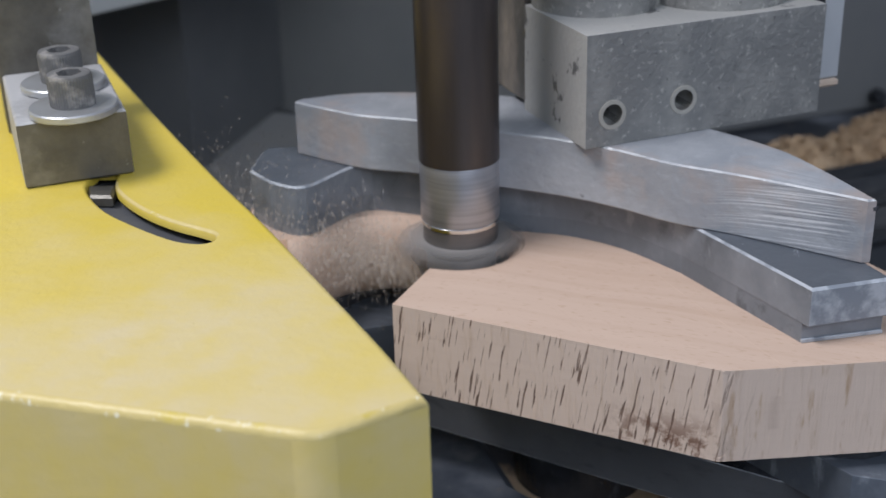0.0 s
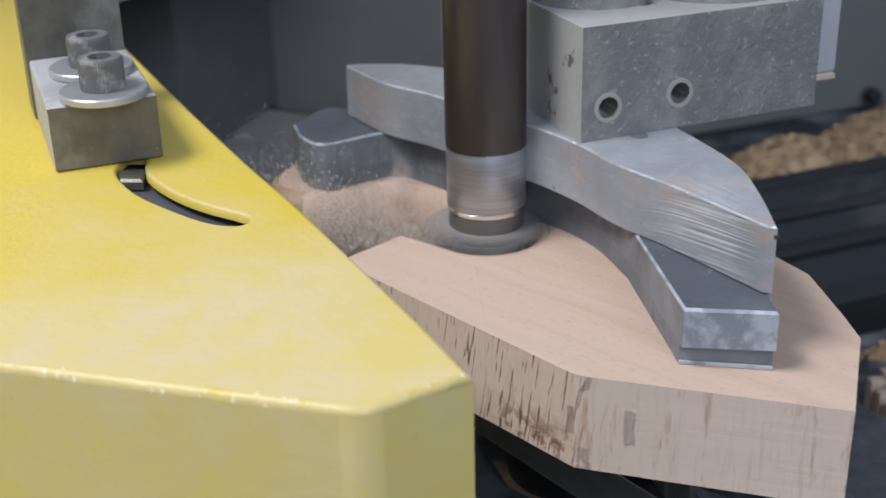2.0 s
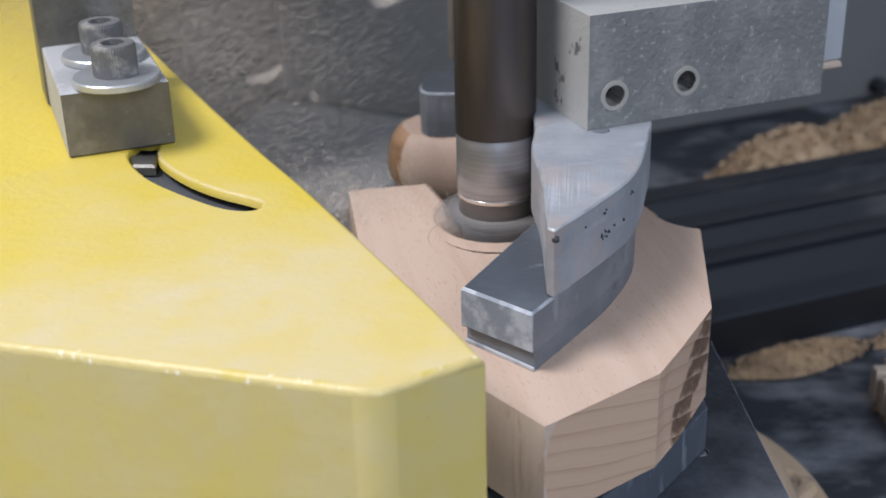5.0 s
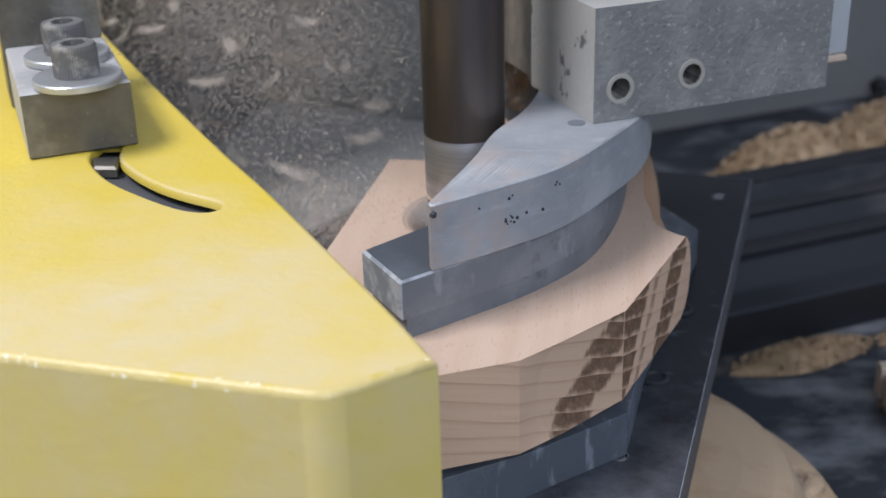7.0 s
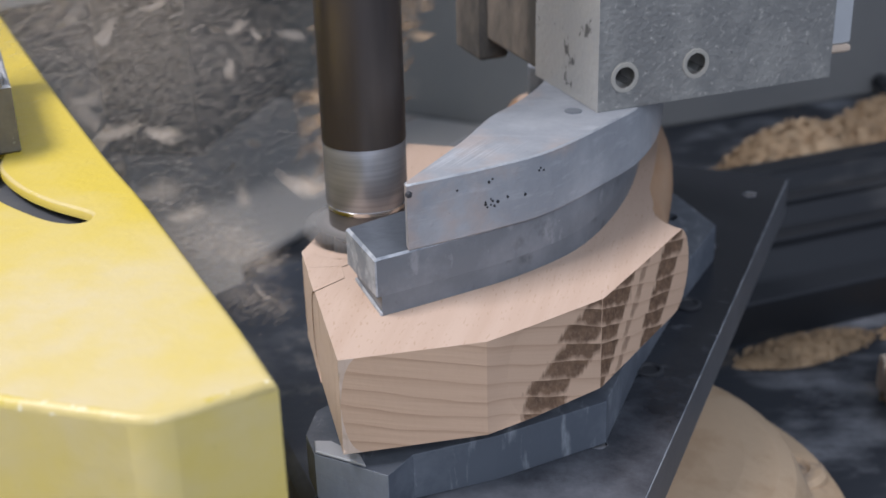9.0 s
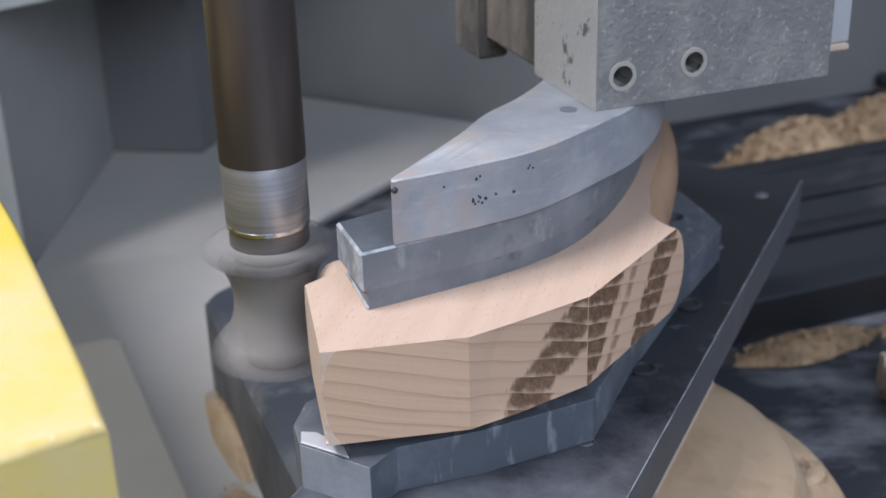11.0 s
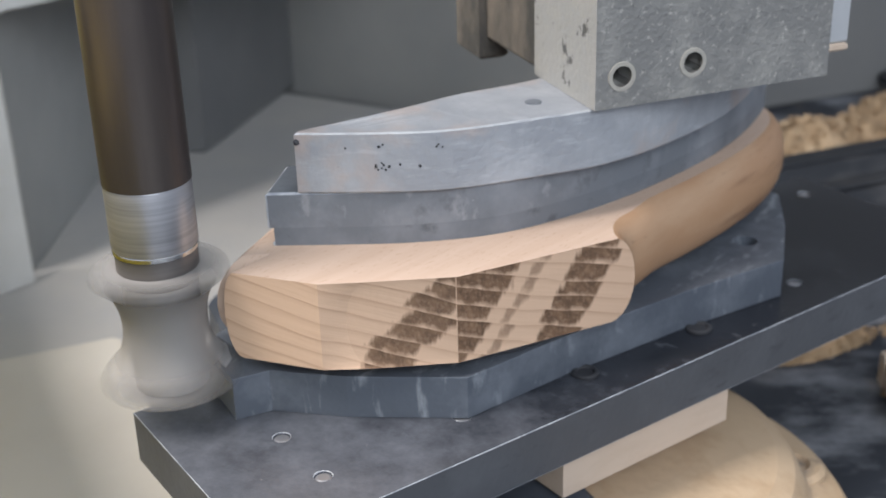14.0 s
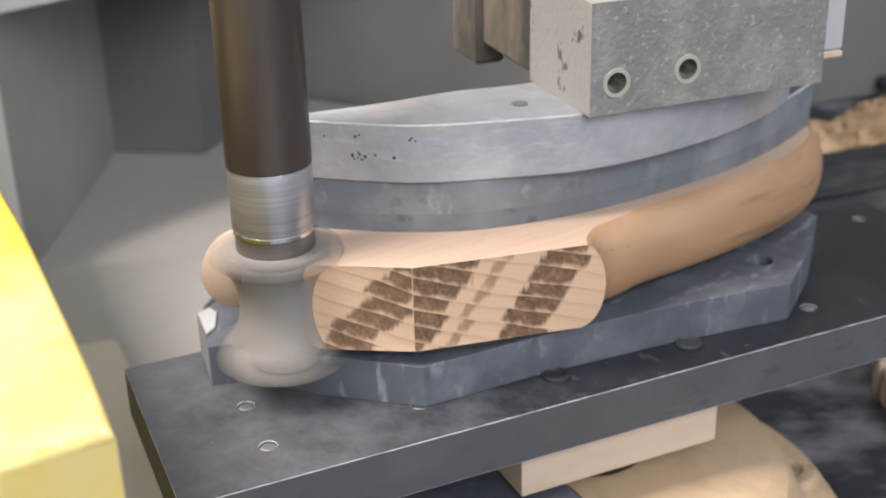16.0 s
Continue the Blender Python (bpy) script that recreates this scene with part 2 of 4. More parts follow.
class Nodes:
    """Short names for building node trees."""

    def __init__(self, m):
        self.t = m.node_tree
        self.bsdf = self.t.nodes["Principled BSDF"]
        self.co = self.t.nodes.new("ShaderNodeTexCoord").outputs["Object"]

    def value(self, socket, v):
        if isinstance(v, (int, float)):
            socket.default_value = v
        elif isinstance(v, tuple):
            socket.default_value = (*v, 1) if len(v) == 3 and socket.type == "RGBA" else v
        else:
            self.t.links.new(v, socket)

    def math(self, op, a, b=0.0, c=0.0, clamp=False):
        n = self.t.nodes.new("ShaderNodeMath")
        n.operation, n.use_clamp = op, clamp
        for s, v in zip(n.inputs, (a, b, c)):
            self.value(s, v)
        return n.outputs[0]

    def axis(self, name):
        n = self.t.nodes.new("ShaderNodeSeparateXYZ")
        self.value(n.inputs[0], self.co)
        return n.outputs[name]

    def place(self, x, y, z):
        n = self.t.nodes.new("ShaderNodeCombineXYZ")
        for s, v in zip(n.inputs, (x, y, z)):
            self.value(s, v)
        return n.outputs[0]

    def noise(self, scale, vec=None, detail=4, rough=0.6):
        n = self.t.nodes.new("ShaderNodeTexNoise")
        n.inputs["Scale"].default_value, n.inputs["Detail"].default_value, n.inputs["Roughness"].default_value = scale, detail, rough
        self.value(n.inputs["Vector"], vec or self.co)
        return n.outputs["Fac"]

    def span(self, v, a, b, lo=0.0, hi=1.0):
        n = self.t.nodes.new("ShaderNodeMapRange")
        for s, q in zip(n.inputs, (v, a, b, lo, hi)):
            self.value(s, q)
        return n.outputs[0]

    def mix(self, fac, a, b):
        n = self.t.nodes.new("ShaderNodeMix")
        n.data_type = "RGBA"
        for s, v in ((n.inputs[0], fac), (n.inputs[6], a), (n.inputs[7], b)):
            self.value(s, v)
        return n.outputs[2]

    def bump(self, height, strength, distance=0.001):
        n = self.t.nodes.new("ShaderNodeBump")
        n.inputs["Strength"].default_value, n.inputs["Distance"].default_value = strength, distance
        self.value(n.inputs["Height"], height)
        self.value(self.bsdf.inputs["Normal"], n.outputs[0])


def yellow_paint():
    """Gloss paint with a thin film of sawdust that thickens towards the front."""
    m = bpy.data.materials.new("yellow_paint")
    m.use_nodes = True
    n = Nodes(m)
    y = n.axis(1)
    cloud = n.noise(11, detail=5)
    film = n.span(n.math("ADD", n.span(y, -0.02, -0.24, 0, 0.42), n.math("MULTIPLY", cloud, 0.8)), 0.50, 0.84, 0.03, 0.85)
    film = n.math("MULTIPLY", film, n.span(n.noise(90, detail=5), 0.3, 0.6, 0.7, 1.0))
    shape = n.t.nodes.new("ShaderNodeSeparateXYZ")
    n.value(shape.inputs[0], n.t.nodes.new("ShaderNodeTexCoord").outputs["Normal"])
    film = n.math("MULTIPLY", film, n.span(shape.outputs[2], 0.2, 0.9, 0.72, 1.0))
    c = n.mix(film, (0.70, 0.53, 0.058), (0.655, 0.55, 0.35))
    c = n.mix(n.span(n.noise(420, detail=2), 0.72, 0.76, 0, 0.35), c, (0.45, 0.36, 0.12))
    n.value(n.bsdf.inputs["Base Color"], c)
    n.value(n.bsdf.inputs["Roughness"], n.span(film, 0, 0.8, 0.30, 0.55))
    n.bump(n.math("ADD", n.noise(260, detail=3), n.math("MULTIPLY", n.noise(30, detail=2), 1.5)), 0.25)
    return m


YELLOW = yellow_paint()


def spinning(name):
    """Steel that whirls: solid near the axis, ever thinner towards the edge."""
    m = bpy.data.materials.new(name)
    m.use_nodes = True
    n = Nodes(m)
    x, y = n.axis(0), n.axis(1)
    r = n.math("SQRT", n.math("ADD", n.math("MULTIPLY", x, x), n.math("MULTIPLY", y, y)))
    n.value(n.bsdf.inputs["Base Color"], (0.30, 0.285, 0.27))
    n.bsdf.inputs["Roughness"].default_value, n.bsdf.inputs["Metallic"].default_value = 0.65, 0.25
    mixer, clear = n.t.nodes.new("ShaderNodeMixShader"), n.t.nodes.new("ShaderNodeBsdfTransparent")
    n.value(mixer.inputs[0], n.span(r, 0.0162, 0.0262, 0.84, 0.12))
    n.t.links.new(clear.outputs[0], mixer.inputs[1])
    n.t.links.new(n.bsdf.outputs[0], mixer.inputs[2])
    n.t.links.new(mixer.outputs[0], n.t.nodes["Material Output"].inputs[0])
    return m


def drifting(name, share, dark=(0.58, 0.49, 0.40), light=(0.68, 0.60, 0.52)):
    """Dust so fine that half the light goes past it."""
    m = bpy.data.materials.new(name)
    m.use_nodes = True
    n = Nodes(m)
    n.value(n.bsdf.inputs["Base Color"], n.mix(n.noise(60, detail=2), dark, light))
    n.bsdf.inputs["Roughness"].default_value = 0.9
    mixer, clear = n.t.nodes.new("ShaderNodeMixShader"), n.t.nodes.new("ShaderNodeBsdfTransparent")
    mixer.inputs[0].default_value = share
    n.t.links.new(clear.outputs[0], mixer.inputs[1])
    n.t.links.new(n.bsdf.outputs[0], mixer.inputs[2])
    n.t.links.new(mixer.outputs[0], n.t.nodes["Material Output"].inputs[0])
    return m


HAZE = drifting("fine_sawdust", 0.26)
CLOUD = drifting("sawdust_cloud", 0.60)
WISP = drifting("thin_shaving", 0.6)
JET = drifting("flung_shavings", 0.45, (0.46, 0.30, 0.17), (0.60, 0.43, 0.27))


def sawn_aluminium():
    """Cast aluminium with scratches of a saw near its tip."""
    m = ALU.copy()
    m.name = "sawn_aluminium"
    n = Nodes(m)
    old = n.bsdf.inputs["Base Color"].links[0].from_socket
    x, y, z = n.axis(0), n.axis(1), n.axis(2)
    along = n.math("ADD", n.math("MULTIPLY", x, SAW[0]), n.math("MULTIPLY", y, SAW[1]))
    across = n.math("ADD", n.math("SUBTRACT", n.math("MULTIPLY", y, SAW[0]), n.math("MULTIPLY", x, SAW[1])), n.math("MULTIPLY", z, 0.9))
    fine = n.noise(1.0, n.place(n.math("MULTIPLY", across, 1500.0), n.math("MULTIPLY", along, 14.0), 0.0), 3)
    tip = n.math("SQRT", n.math("ADD", n.math("POWER", n.math("ADD", x, 0.064), 2.0), n.math("POWER", n.math("ADD", y, 0.104), 2.0)))
    near = n.span(n.math("ADD", tip, n.span(n.noise(1.0, n.place(n.math("MULTIPLY", across, 300.0), 3.0, 0.0), 2), 0, 1, -0.02, 0.02)), 0.034, 0.056, 1, 0)
    inside = n.math("SUBTRACT", n.math("MULTIPLY", n.math("ADD", y, 0.108), 0.81), n.math("MULTIPLY", n.math("ADD", x, 0.066), 0.59))
    near = n.math("MULTIPLY", near, n.span(inside, 0.003, 0.010))
    face = n.t.nodes.new("ShaderNodeSeparateXYZ")
    n.value(face.inputs[0], n.t.nodes.new("ShaderNodeTexCoord").outputs["Normal"])
    near = n.math("MULTIPLY", near, n.span(face.outputs[2], 0.4, 0.9, 1.0, 0.4))
    c = n.mix(n.math("MULTIPLY", n.span(fine, 0.52, 0.60, 0, 0.7), near), old, (0.84, 0.84, 0.85))
    c = n.mix(n.math("MULTIPLY", n.span(fine, 0.44, 0.36, 0, 0.6), near), c, (0.17, 0.175, 0.19))
    n.value(n.bsdf.inputs["Base Color"], c)
    return m


SAW = (0.44, 0.90)  # the way of the saw over the plate
SAWNALU = sawn_aluminium()


def greyed_table():
    """The table steel, with grey patches that grow towards its -y end."""
    m = TABLE.copy()
    m.name = "worn_table_plate"
    n = Nodes(m)
    old = n.bsdf.inputs["Base Color"].links[0].from_socket
    greying = n.math("ADD", n.span(n.axis(1), 0.00, -0.15, -0.12, 0.26), n.math("MULTIPLY", n.noise(26, detail=7, rough=0.7), 0.8))
    n.value(n.bsdf.inputs["Base Color"], n.mix(n.span(greying, 0.38, 0.80, 0, 0.85), old, (0.15, 0.158, 0.18)))
    return m


GREYTABLE = greyed_table()
SPINBLUR = spinning("spinning_edges")


def wood(name, kind):
    """Beech: planed and milled faces, sawn end faces with brown scorch bands, or a cracked sawn edge."""
    m = bpy.data.materials.new(name)
    m.use_nodes = True
    n = Nodes(m)
    x, y, z = n.axis(0), n.axis(1), n.axis(2)
    warp = n.span(n.noise(9, detail=2), 0, 1, -0.010, 0.010)
    if kind == "planed":
        across = n.math("ADD", n.math("SUBTRACT", n.math("MULTIPLY", x, 1.0), n.math("MULTIPLY", y, 0.14)), warp)
        rings = n.noise(1.0, n.place(n.math("MULTIPLY", across, 130.0), n.math("MULTIPLY", y, 2.5), n.math("MULTIPLY", z, 45.0)), 3)
        broad = n.noise(1.0, n.place(n.math("MULTIPLY", across, 26.0), n.math("MULTIPLY", y, 5.0), n.math("MULTIPLY", z, 10.0)), 2)
        fleck = n.noise(1.0, n.place(n.math("MULTIPLY", across, 1150.0), n.math("MULTIPLY", y, 230.0), n.math("MULTIPLY", z, 230.0)), 1)
        c = n.mix(n.span(rings, 0.42, 0.72, 0, 0.5), (0.565, 0.418, 0.322), (0.46, 0.312, 0.222))
        c = n.mix(n.span(broad, 0.4, 0.7, 0, 0.45), c, (0.60, 0.457, 0.358))
        c = n.mix(n.span(fleck, 0.64, 0.70, 0, 0.32), c, (0.33, 0.185, 0.10))
        height = n.math("ADD", rings, n.math("MULTIPLY", fleck, 0.6))
        n.bump(height, 0.18, 0.0006)
    else:
        along = n.math("ADD", n.math("MULTIPLY", x, 0.66), n.math("MULTIPLY", y, 0.75))
        level = n.math("ADD", n.math("ADD", z, n.math("MULTIPLY", along, 0.24)), n.math("MULTIPLY", warp, 0.9))
        if kind == "sawn":
            level = n.math("ADD", n.math("ADD", z, n.math("MULTIPLY", along, 0.30)), n.math("MULTIPLY", warp, 0.3))
            turns = n.math("ADD", n.math("MULTIPLY", level, 148.0), n.span(n.noise(1.0, n.place(n.math("MULTIPLY", along, 16.0), 4.0, n.math("MULTIPLY", z, 60.0)), 2), 0, 1, -0.35, 0.35))
            phase, layer = n.math("FRACT", turns), n.math("FLOOR", turns)
            rings = n.math("ADD", n.math("MULTIPLY", n.math("POWER", phase, 5.0), 0.6), n.span(n.noise(1.0, n.place(n.math("MULTIPLY", along, 22.0), 0.0, n.math("MULTIPLY", level, 520.0)), 3), 0, 1, -0.3, 0.6))
            c = n.mix(n.span(rings, 0.2, 0.9, 0, 0.55), (0.595, 0.408, 0.282), (0.365, 0.215, 0.13))
            teeth = n.noise(1.0, n.place(n.math("MULTIPLY", along, 190.0), layer, n.math("MULTIPLY", level, 90.0)), 3, 0.6)
            # each growth ring's scorch begins and ends at a place of its own
            shift = n.span(n.noise(1.0, n.place(n.math("MULTIPLY", layer, 3.7), 1.3, n.math("MULTIPLY", layer, 1.9)), 1), 0.25, 0.75, -0.003, 0.003)
            shift = n.math("ADD", shift, n.span(n.noise(1.0, n.place(n.math("MULTIPLY", along, 260.0), layer, 0.0), 3), 0, 1, -0.004, 0.004))
            patch = None
            for tilt, lo, hi, start, stop, depth in ((0.6, -0.1345, -0.121, -0.2, -0.0955, 0.95), (0.62, -0.2, -0.107, -0.0953, 0.0, 1.0), (0.62, -0.1005, -0.096, -0.0953, 0.0, 0.6), (0.55, -0.080, -0.062, -0.0953, 0.0, 1.0)):
                mid, half = (lo + hi) / 2 - 0.005, (hi - lo) / 2
                lean = n.math("ADD", n.math("SUBTRACT", y, n.math("MULTIPLY", z, tilt)), shift)
                band = n.span(n.math("ABSOLUTE", n.math("SUBTRACT", lean, mid)), half - 0.0008, half + 0.0008, depth, 0)
                band = n.math("MULTIPLY", band, n.math("MULTIPLY", n.math("GREATER_THAN", y, start - 0.0035), n.math("LESS_THAN", y, stop - 0.0035)))
                patch = band if patch is None else n.math("MAXIMUM", patch, band)
            ragged = n.span(n.math("SUBTRACT", phase, n.span(teeth, 0.40, 0.72, 0.0, 0.34)), -0.20, 0.16)
            worn = n.span(n.noise(1.0, n.place(n.math("MULTIPLY", along, 700.0), 2.0, n.math("MULTIPLY", level, 500.0)), 2), 0.36, 0.50, 0.86, 1.0)
            dark = n.math("MULTIPLY", n.math("MULTIPLY", patch, ragged), worn)
            stray = n.span(n.noise(1.0, n.place(n.math("MULTIPLY", along, 70.0), 3.0, n.math("MULTIPLY", layer, 5.3)), 3, 0.6), 0.66, 0.70, 0, 0.7)
            stray = n.math("MULTIPLY", n.math("MULTIPLY", stray, ragged), worn)
            dark = n.math("MAXIMUM", dark, n.math("MULTIPLY", stray, n.span(y, -0.118, -0.108)))
            tone = n.noise(1.0, n.place(n.math("MULTIPLY", along, 240.0), 5.0, n.math("MULTIPLY", level, 240.0)), 3)
            c = n.mix(n.math("MULTIPLY", dark, 0.96), c, n.mix(n.span(tone, 0.3, 0.7), (0.075, 0.04, 0.022), (0.20, 0.115, 0.065)))
            n.bump(n.math("ADD", rings, n.math("MULTIPLY", teeth, 0.6)), 0.3, 0.0006)
        else:
            fibre = n.noise(1.0, n.place(n.math("MULTIPLY", y, 500.0), n.math("MULTIPLY", x, 60.0), n.math("MULTIPLY", z, 42.0)), 4)
            slash = n.noise(1.0, n.place(n.math("MULTIPLY", n.math("ADD", y, n.math("MULTIPLY", z, 0.16)), 860.0), 7.0, n.math("MULTIPLY", z, 48.0)), 2)
            level2 = n.noise(1.0, n.place(n.math("MULTIPLY", y, 14.0), 2.0, n.math("MULTIPLY", z, 420.0)), 3)
            c = n.mix(n.span(level2, 0.45, 0.75, 0, 0.12), (0.635, 0.50, 0.405), (0.50, 0.37, 0.28))
            c = n.mix(n.span(fibre, 0.55, 0.75, 0, 0.4), c, (0.42, 0.29, 0.18))
            crack = n.math("MULTIPLY", n.span(slash, 0.60, 0.63), n.span(y, -0.075, -0.055))
            c = n.mix(n.math("MULTIPLY", crack, 0.85), c, (0.09, 0.045, 0.03))
            blot = n.noise(1.0, n.place(n.math("MULTIPLY", y, 70.0), 0.0, n.math("MULTIPLY", z, 70.0)), 6, 0.75)
            near = n.span(n.math("ABSOLUTE", n.math("SUBTRACT", y, -0.045)), 0.012, 0.024, 1, 0)
            low = n.span(z, 0.030, 0.042, 1, 0)
            c = n.mix(n.math("MULTIPLY", n.math("MULTIPLY", near, low), n.span(blot, 0.48, 0.56, 0, 0.9)), c, (0.15, 0.065, 0.035))
            stain = n.noise(1.0, n.place(n.math("MULTIPLY", y, 190.0), 5.0, n.math("MULTIPLY", z, 38.0)), 3)
            c = n.mix(n.math("MULTIPLY", n.span(stain, 0.57, 0.68, 0, 0.75), n.span(y, -0.060, -0.068)), c, (0.36, 0.22, 0.11))
            n.bump(n.math("SUBTRACT", n.math("ADD", fibre, n.math("MULTIPLY", level2, 0.35)), crack), 0.5, 0.0010)
    n.value(n.bsdf.inputs["Base Color"], c)
    n.bsdf.inputs["Roughness"].default_value = 0.62
    n.bsdf.inputs["Specular IOR Level"].default_value = 0.35
    return m


# Far milled side: cutter burn, plus the shade there painted as darker brown.
SHADEMILLED = mat("beech_milled_shaded", (0.40, 0.232, 0.128), 0.5, 0, [((0.48, 0.32, 0.20), 16, 0.45, 0.7, 0.8, (2, 0.6, 3)), ((0.20, 0.10, 0.05), 20, 0.52, 0.68, 0.75, (1, 0.5, 5)), ((0.20, 0.11, 0.06), 260, 0.66, 0.72, 0.4, (2.5, 0.6, 1))], 0.12, 300)
WOOD, SAWN, CRACKED = wood("beech_planed", "planed"), wood("beech_sawn", "sawn"), wood("beech_cracked", "cracked")


# ---- mesh helpers ----
def part(name, bm, material, parent=None, label=""):
    me = bpy.data.meshes.new(name)
    bm.normal_update()
    bm.to_mesh(me)
    bm.free()
    me.materials.append(material)
    ob = new(name, me)
    if parent:
        ob.parent = parent
    if label:
        ob["label"] = label
    return ob


def empty(name, at=(0, 0, 0)):
    ob = new(name)
    ob.location = at
    return ob


def smooth(bm, angle=40):
    for f in bm.faces:
        f.smooth = True
    for e in bm.edges:
        if len(e.link_faces) == 2:
            e.smooth = e.calc_face_angle(0) < radians(angle)


def curve(points, steps=6, closed=False):
    """A smooth line (Catmull-Rom) through points in mm, as metres."""
    pts = [Vector((*p, 0)) if len(p) == 2 else Vector(p) for p in points]
    out, n = [], len(pts)
    for i in range(n if closed else n - 1):
        a, b, c, d = ((pts[(i + k - 1) % n] if closed else pts[min(max(i + k - 1, 0), n - 1)]) for k in range(4))
        for s in range(steps):
            u = s / steps
            q = 0.5 * ((2 * b) + (c - a) * u + (2 * a - 5 * b + 4 * c - d) * u * u + (3 * b - a - 3 * c + d) * u ** 3)
            out.append((q.x / 1000, q.y / 1000))
    if not closed:
        out.append((pts[-1].x / 1000, pts[-1].y / 1000))
    return out


def fill(bm, verts, up):
    tris = tessellate_polygon([[v.co for v in verts]])
    for t in tris:
        f = [verts[i] for i in t]
        n = (f[1].co - f[0].co).cross(f[2].co - f[0].co)
        if n.length < 1e-14:
            continue
        if (n.z > 0) != up:
            f.reverse()
        try:
            bm.faces.new(f)
        except ValueError:
            pass


def stack(levels, slots=None):
    """A solid from contours one above the other: levels are lists of (x, y, z) with as many points each, lowest first.
    slots: the material of the side below each stretch of the contour."""
    bm = bmesh.new()
    rings = [[bm.verts.new(p) for p in lev] for lev in levels]
    n = len(rings[0])
    for lo, hi in zip(rings, rings[1:]):
        for i in range(n):
            j = (i + 1) % n
            f = bm.faces.new((lo[i], lo[j], hi[j], hi[i]))
            if slots:
                f.material_index = slots[i]
    fill(bm, rings[0], False)
    fill(bm, rings[-1], True)
    bmesh.ops.recalc_face_normals(bm, faces=bm.faces)
    bm.normal_update()
    return bm


def inset(outline, d):
    """The outline moved inwards by d (counter-clockwise outlines)."""
    n, out = len(outline), []
    for i in range(n):
        a, b, c = (Vector(outline[(i + k) % n]) for k in (-1, 0, 1))
        e1, e2 = (b - a), (c - b)
        n1, n2 = Vector((-e1.y, e1.x)), Vector((-e2.y, e2.x))
        if n1.length > 0:
            n1.normalize()
        if n2.length > 0:
            n2.normalize()
        m = n1 + n2
        m = m / max(m.length, 1e-6)
        k = min(1 / max(m.dot(n1), 0.3), 1.6) if n1.length else 1
        p = b + m * d * k
        out.append((p.x, p.y))
    return out


def ccw(outline):
    s = sum(a[0] * b[1] - b[0] * a[1] for a, b in zip(outline, outline[1:] + outline[:1]))
    return outline if s > 0 else outline[::-1]


def prism(outline, z0, z1, edge=0.0008, worn=0, low=None):
    """An upright solid over an outline in metres, with its top and bottom edges bevelled."""
    o = ccw(list(outline))
    i = inset(o, edge)
    low = edge if low is None else low
    bm = stack([[(*p, z0) for p in inset(o, low)], [(*p, z0 + low) for p in o], [(*p, z1 - edge) for p in o], [(*p, z1) for p in i]])
    for f in bm.faces:
        if all(v.co.z > z1 - edge * 1.2 for v in f.verts) and f.normal.z < 0.99:
            f.material_index = worn
    return bm


def lathe(profile, seg=48, closed=True):
    """A turned body about z from (radius, z) pairs, lowest first."""
    return stack([[(r * math.cos(2 * math.pi * k / seg), r * math.sin(2 * math.pi * k / seg), z) for k in range(seg)] for r, z in profile])


def box(x0, y0, z0, x1, y1, z1, edge=0.001):
    return prism([(x0, y0), (x1, y0), (x1, y1), (x0, y1)], z0, z1, edge)


def pierced(outer, holes, w0, w1, axes="xyz"):
    """A plate over the outline outer, from w0 to w1, with holes (outline, depth from w1; None: right through)."""
    bm = bmesh.new()

    def at(p, w):
        x, y = p
        return (x, y, w) if axes == "xyz" else (x, -w, y)

    def loop(line, w):
        return [bm.verts.new(at(p, w)) for p in line]

    def wall(a, b):
        for i in range(len(a)):
            j = (i + 1) % len(a)
            bm.faces.new((a[i], a[j], b[j], b[i]))

    def cap(loops):
        flat = [v for lp in loops for v in lp]
        for t in tessellate_polygon([[v.co for v in lp] for lp in loops]):
            try:
                bm.faces.new([flat[i] for i in t])
            except ValueError:
                pass

    o = ccw(list(outer))
    o0, o1 = loop(o, w0), loop(o, w1)
    wall(o0, o1)
    top, low = [o1], [o0]
    for line, depth in holes:
        a = loop(line, w1)
        b = loop(line, w0 if depth is None else w1 - depth)
        wall(a, b)
        top.append(a)
        if depth is None:
            low.append(b)
        else:
            cap([b])
    cap(top)
    cap(low)
    bmesh.ops.recalc_face_normals(bm, faces=bm.faces)
    return bm


def circle(x, y, r, n=28):
    return [(x + r * math.cos(2 * math.pi * k / n), y + r * math.sin(2 * math.pi * k / n)) for k in range(n)]


def bevel(ob, width, segments=2, angle=40):
    m = ob.modifiers.new("worn_edge", "BEVEL")
    m.width, m.segments, m.limit_method, m.angle_limit = width, segments, "ANGLE", radians(angle)
    return ob


def mm(points):
    return [(x / 1000, y / 1000) for x, y in points]


MACHINE = 20.8  # the machine's own axes, degrees

# ---- the machine bed and housing ----
def machine(u, v):
    """A place on the machine's own axes, in metres."""
    a = radians(MACHINE)
    return (u * math.cos(a) - v * math.sin(a), u * math.sin(a) + v * math.cos(a))


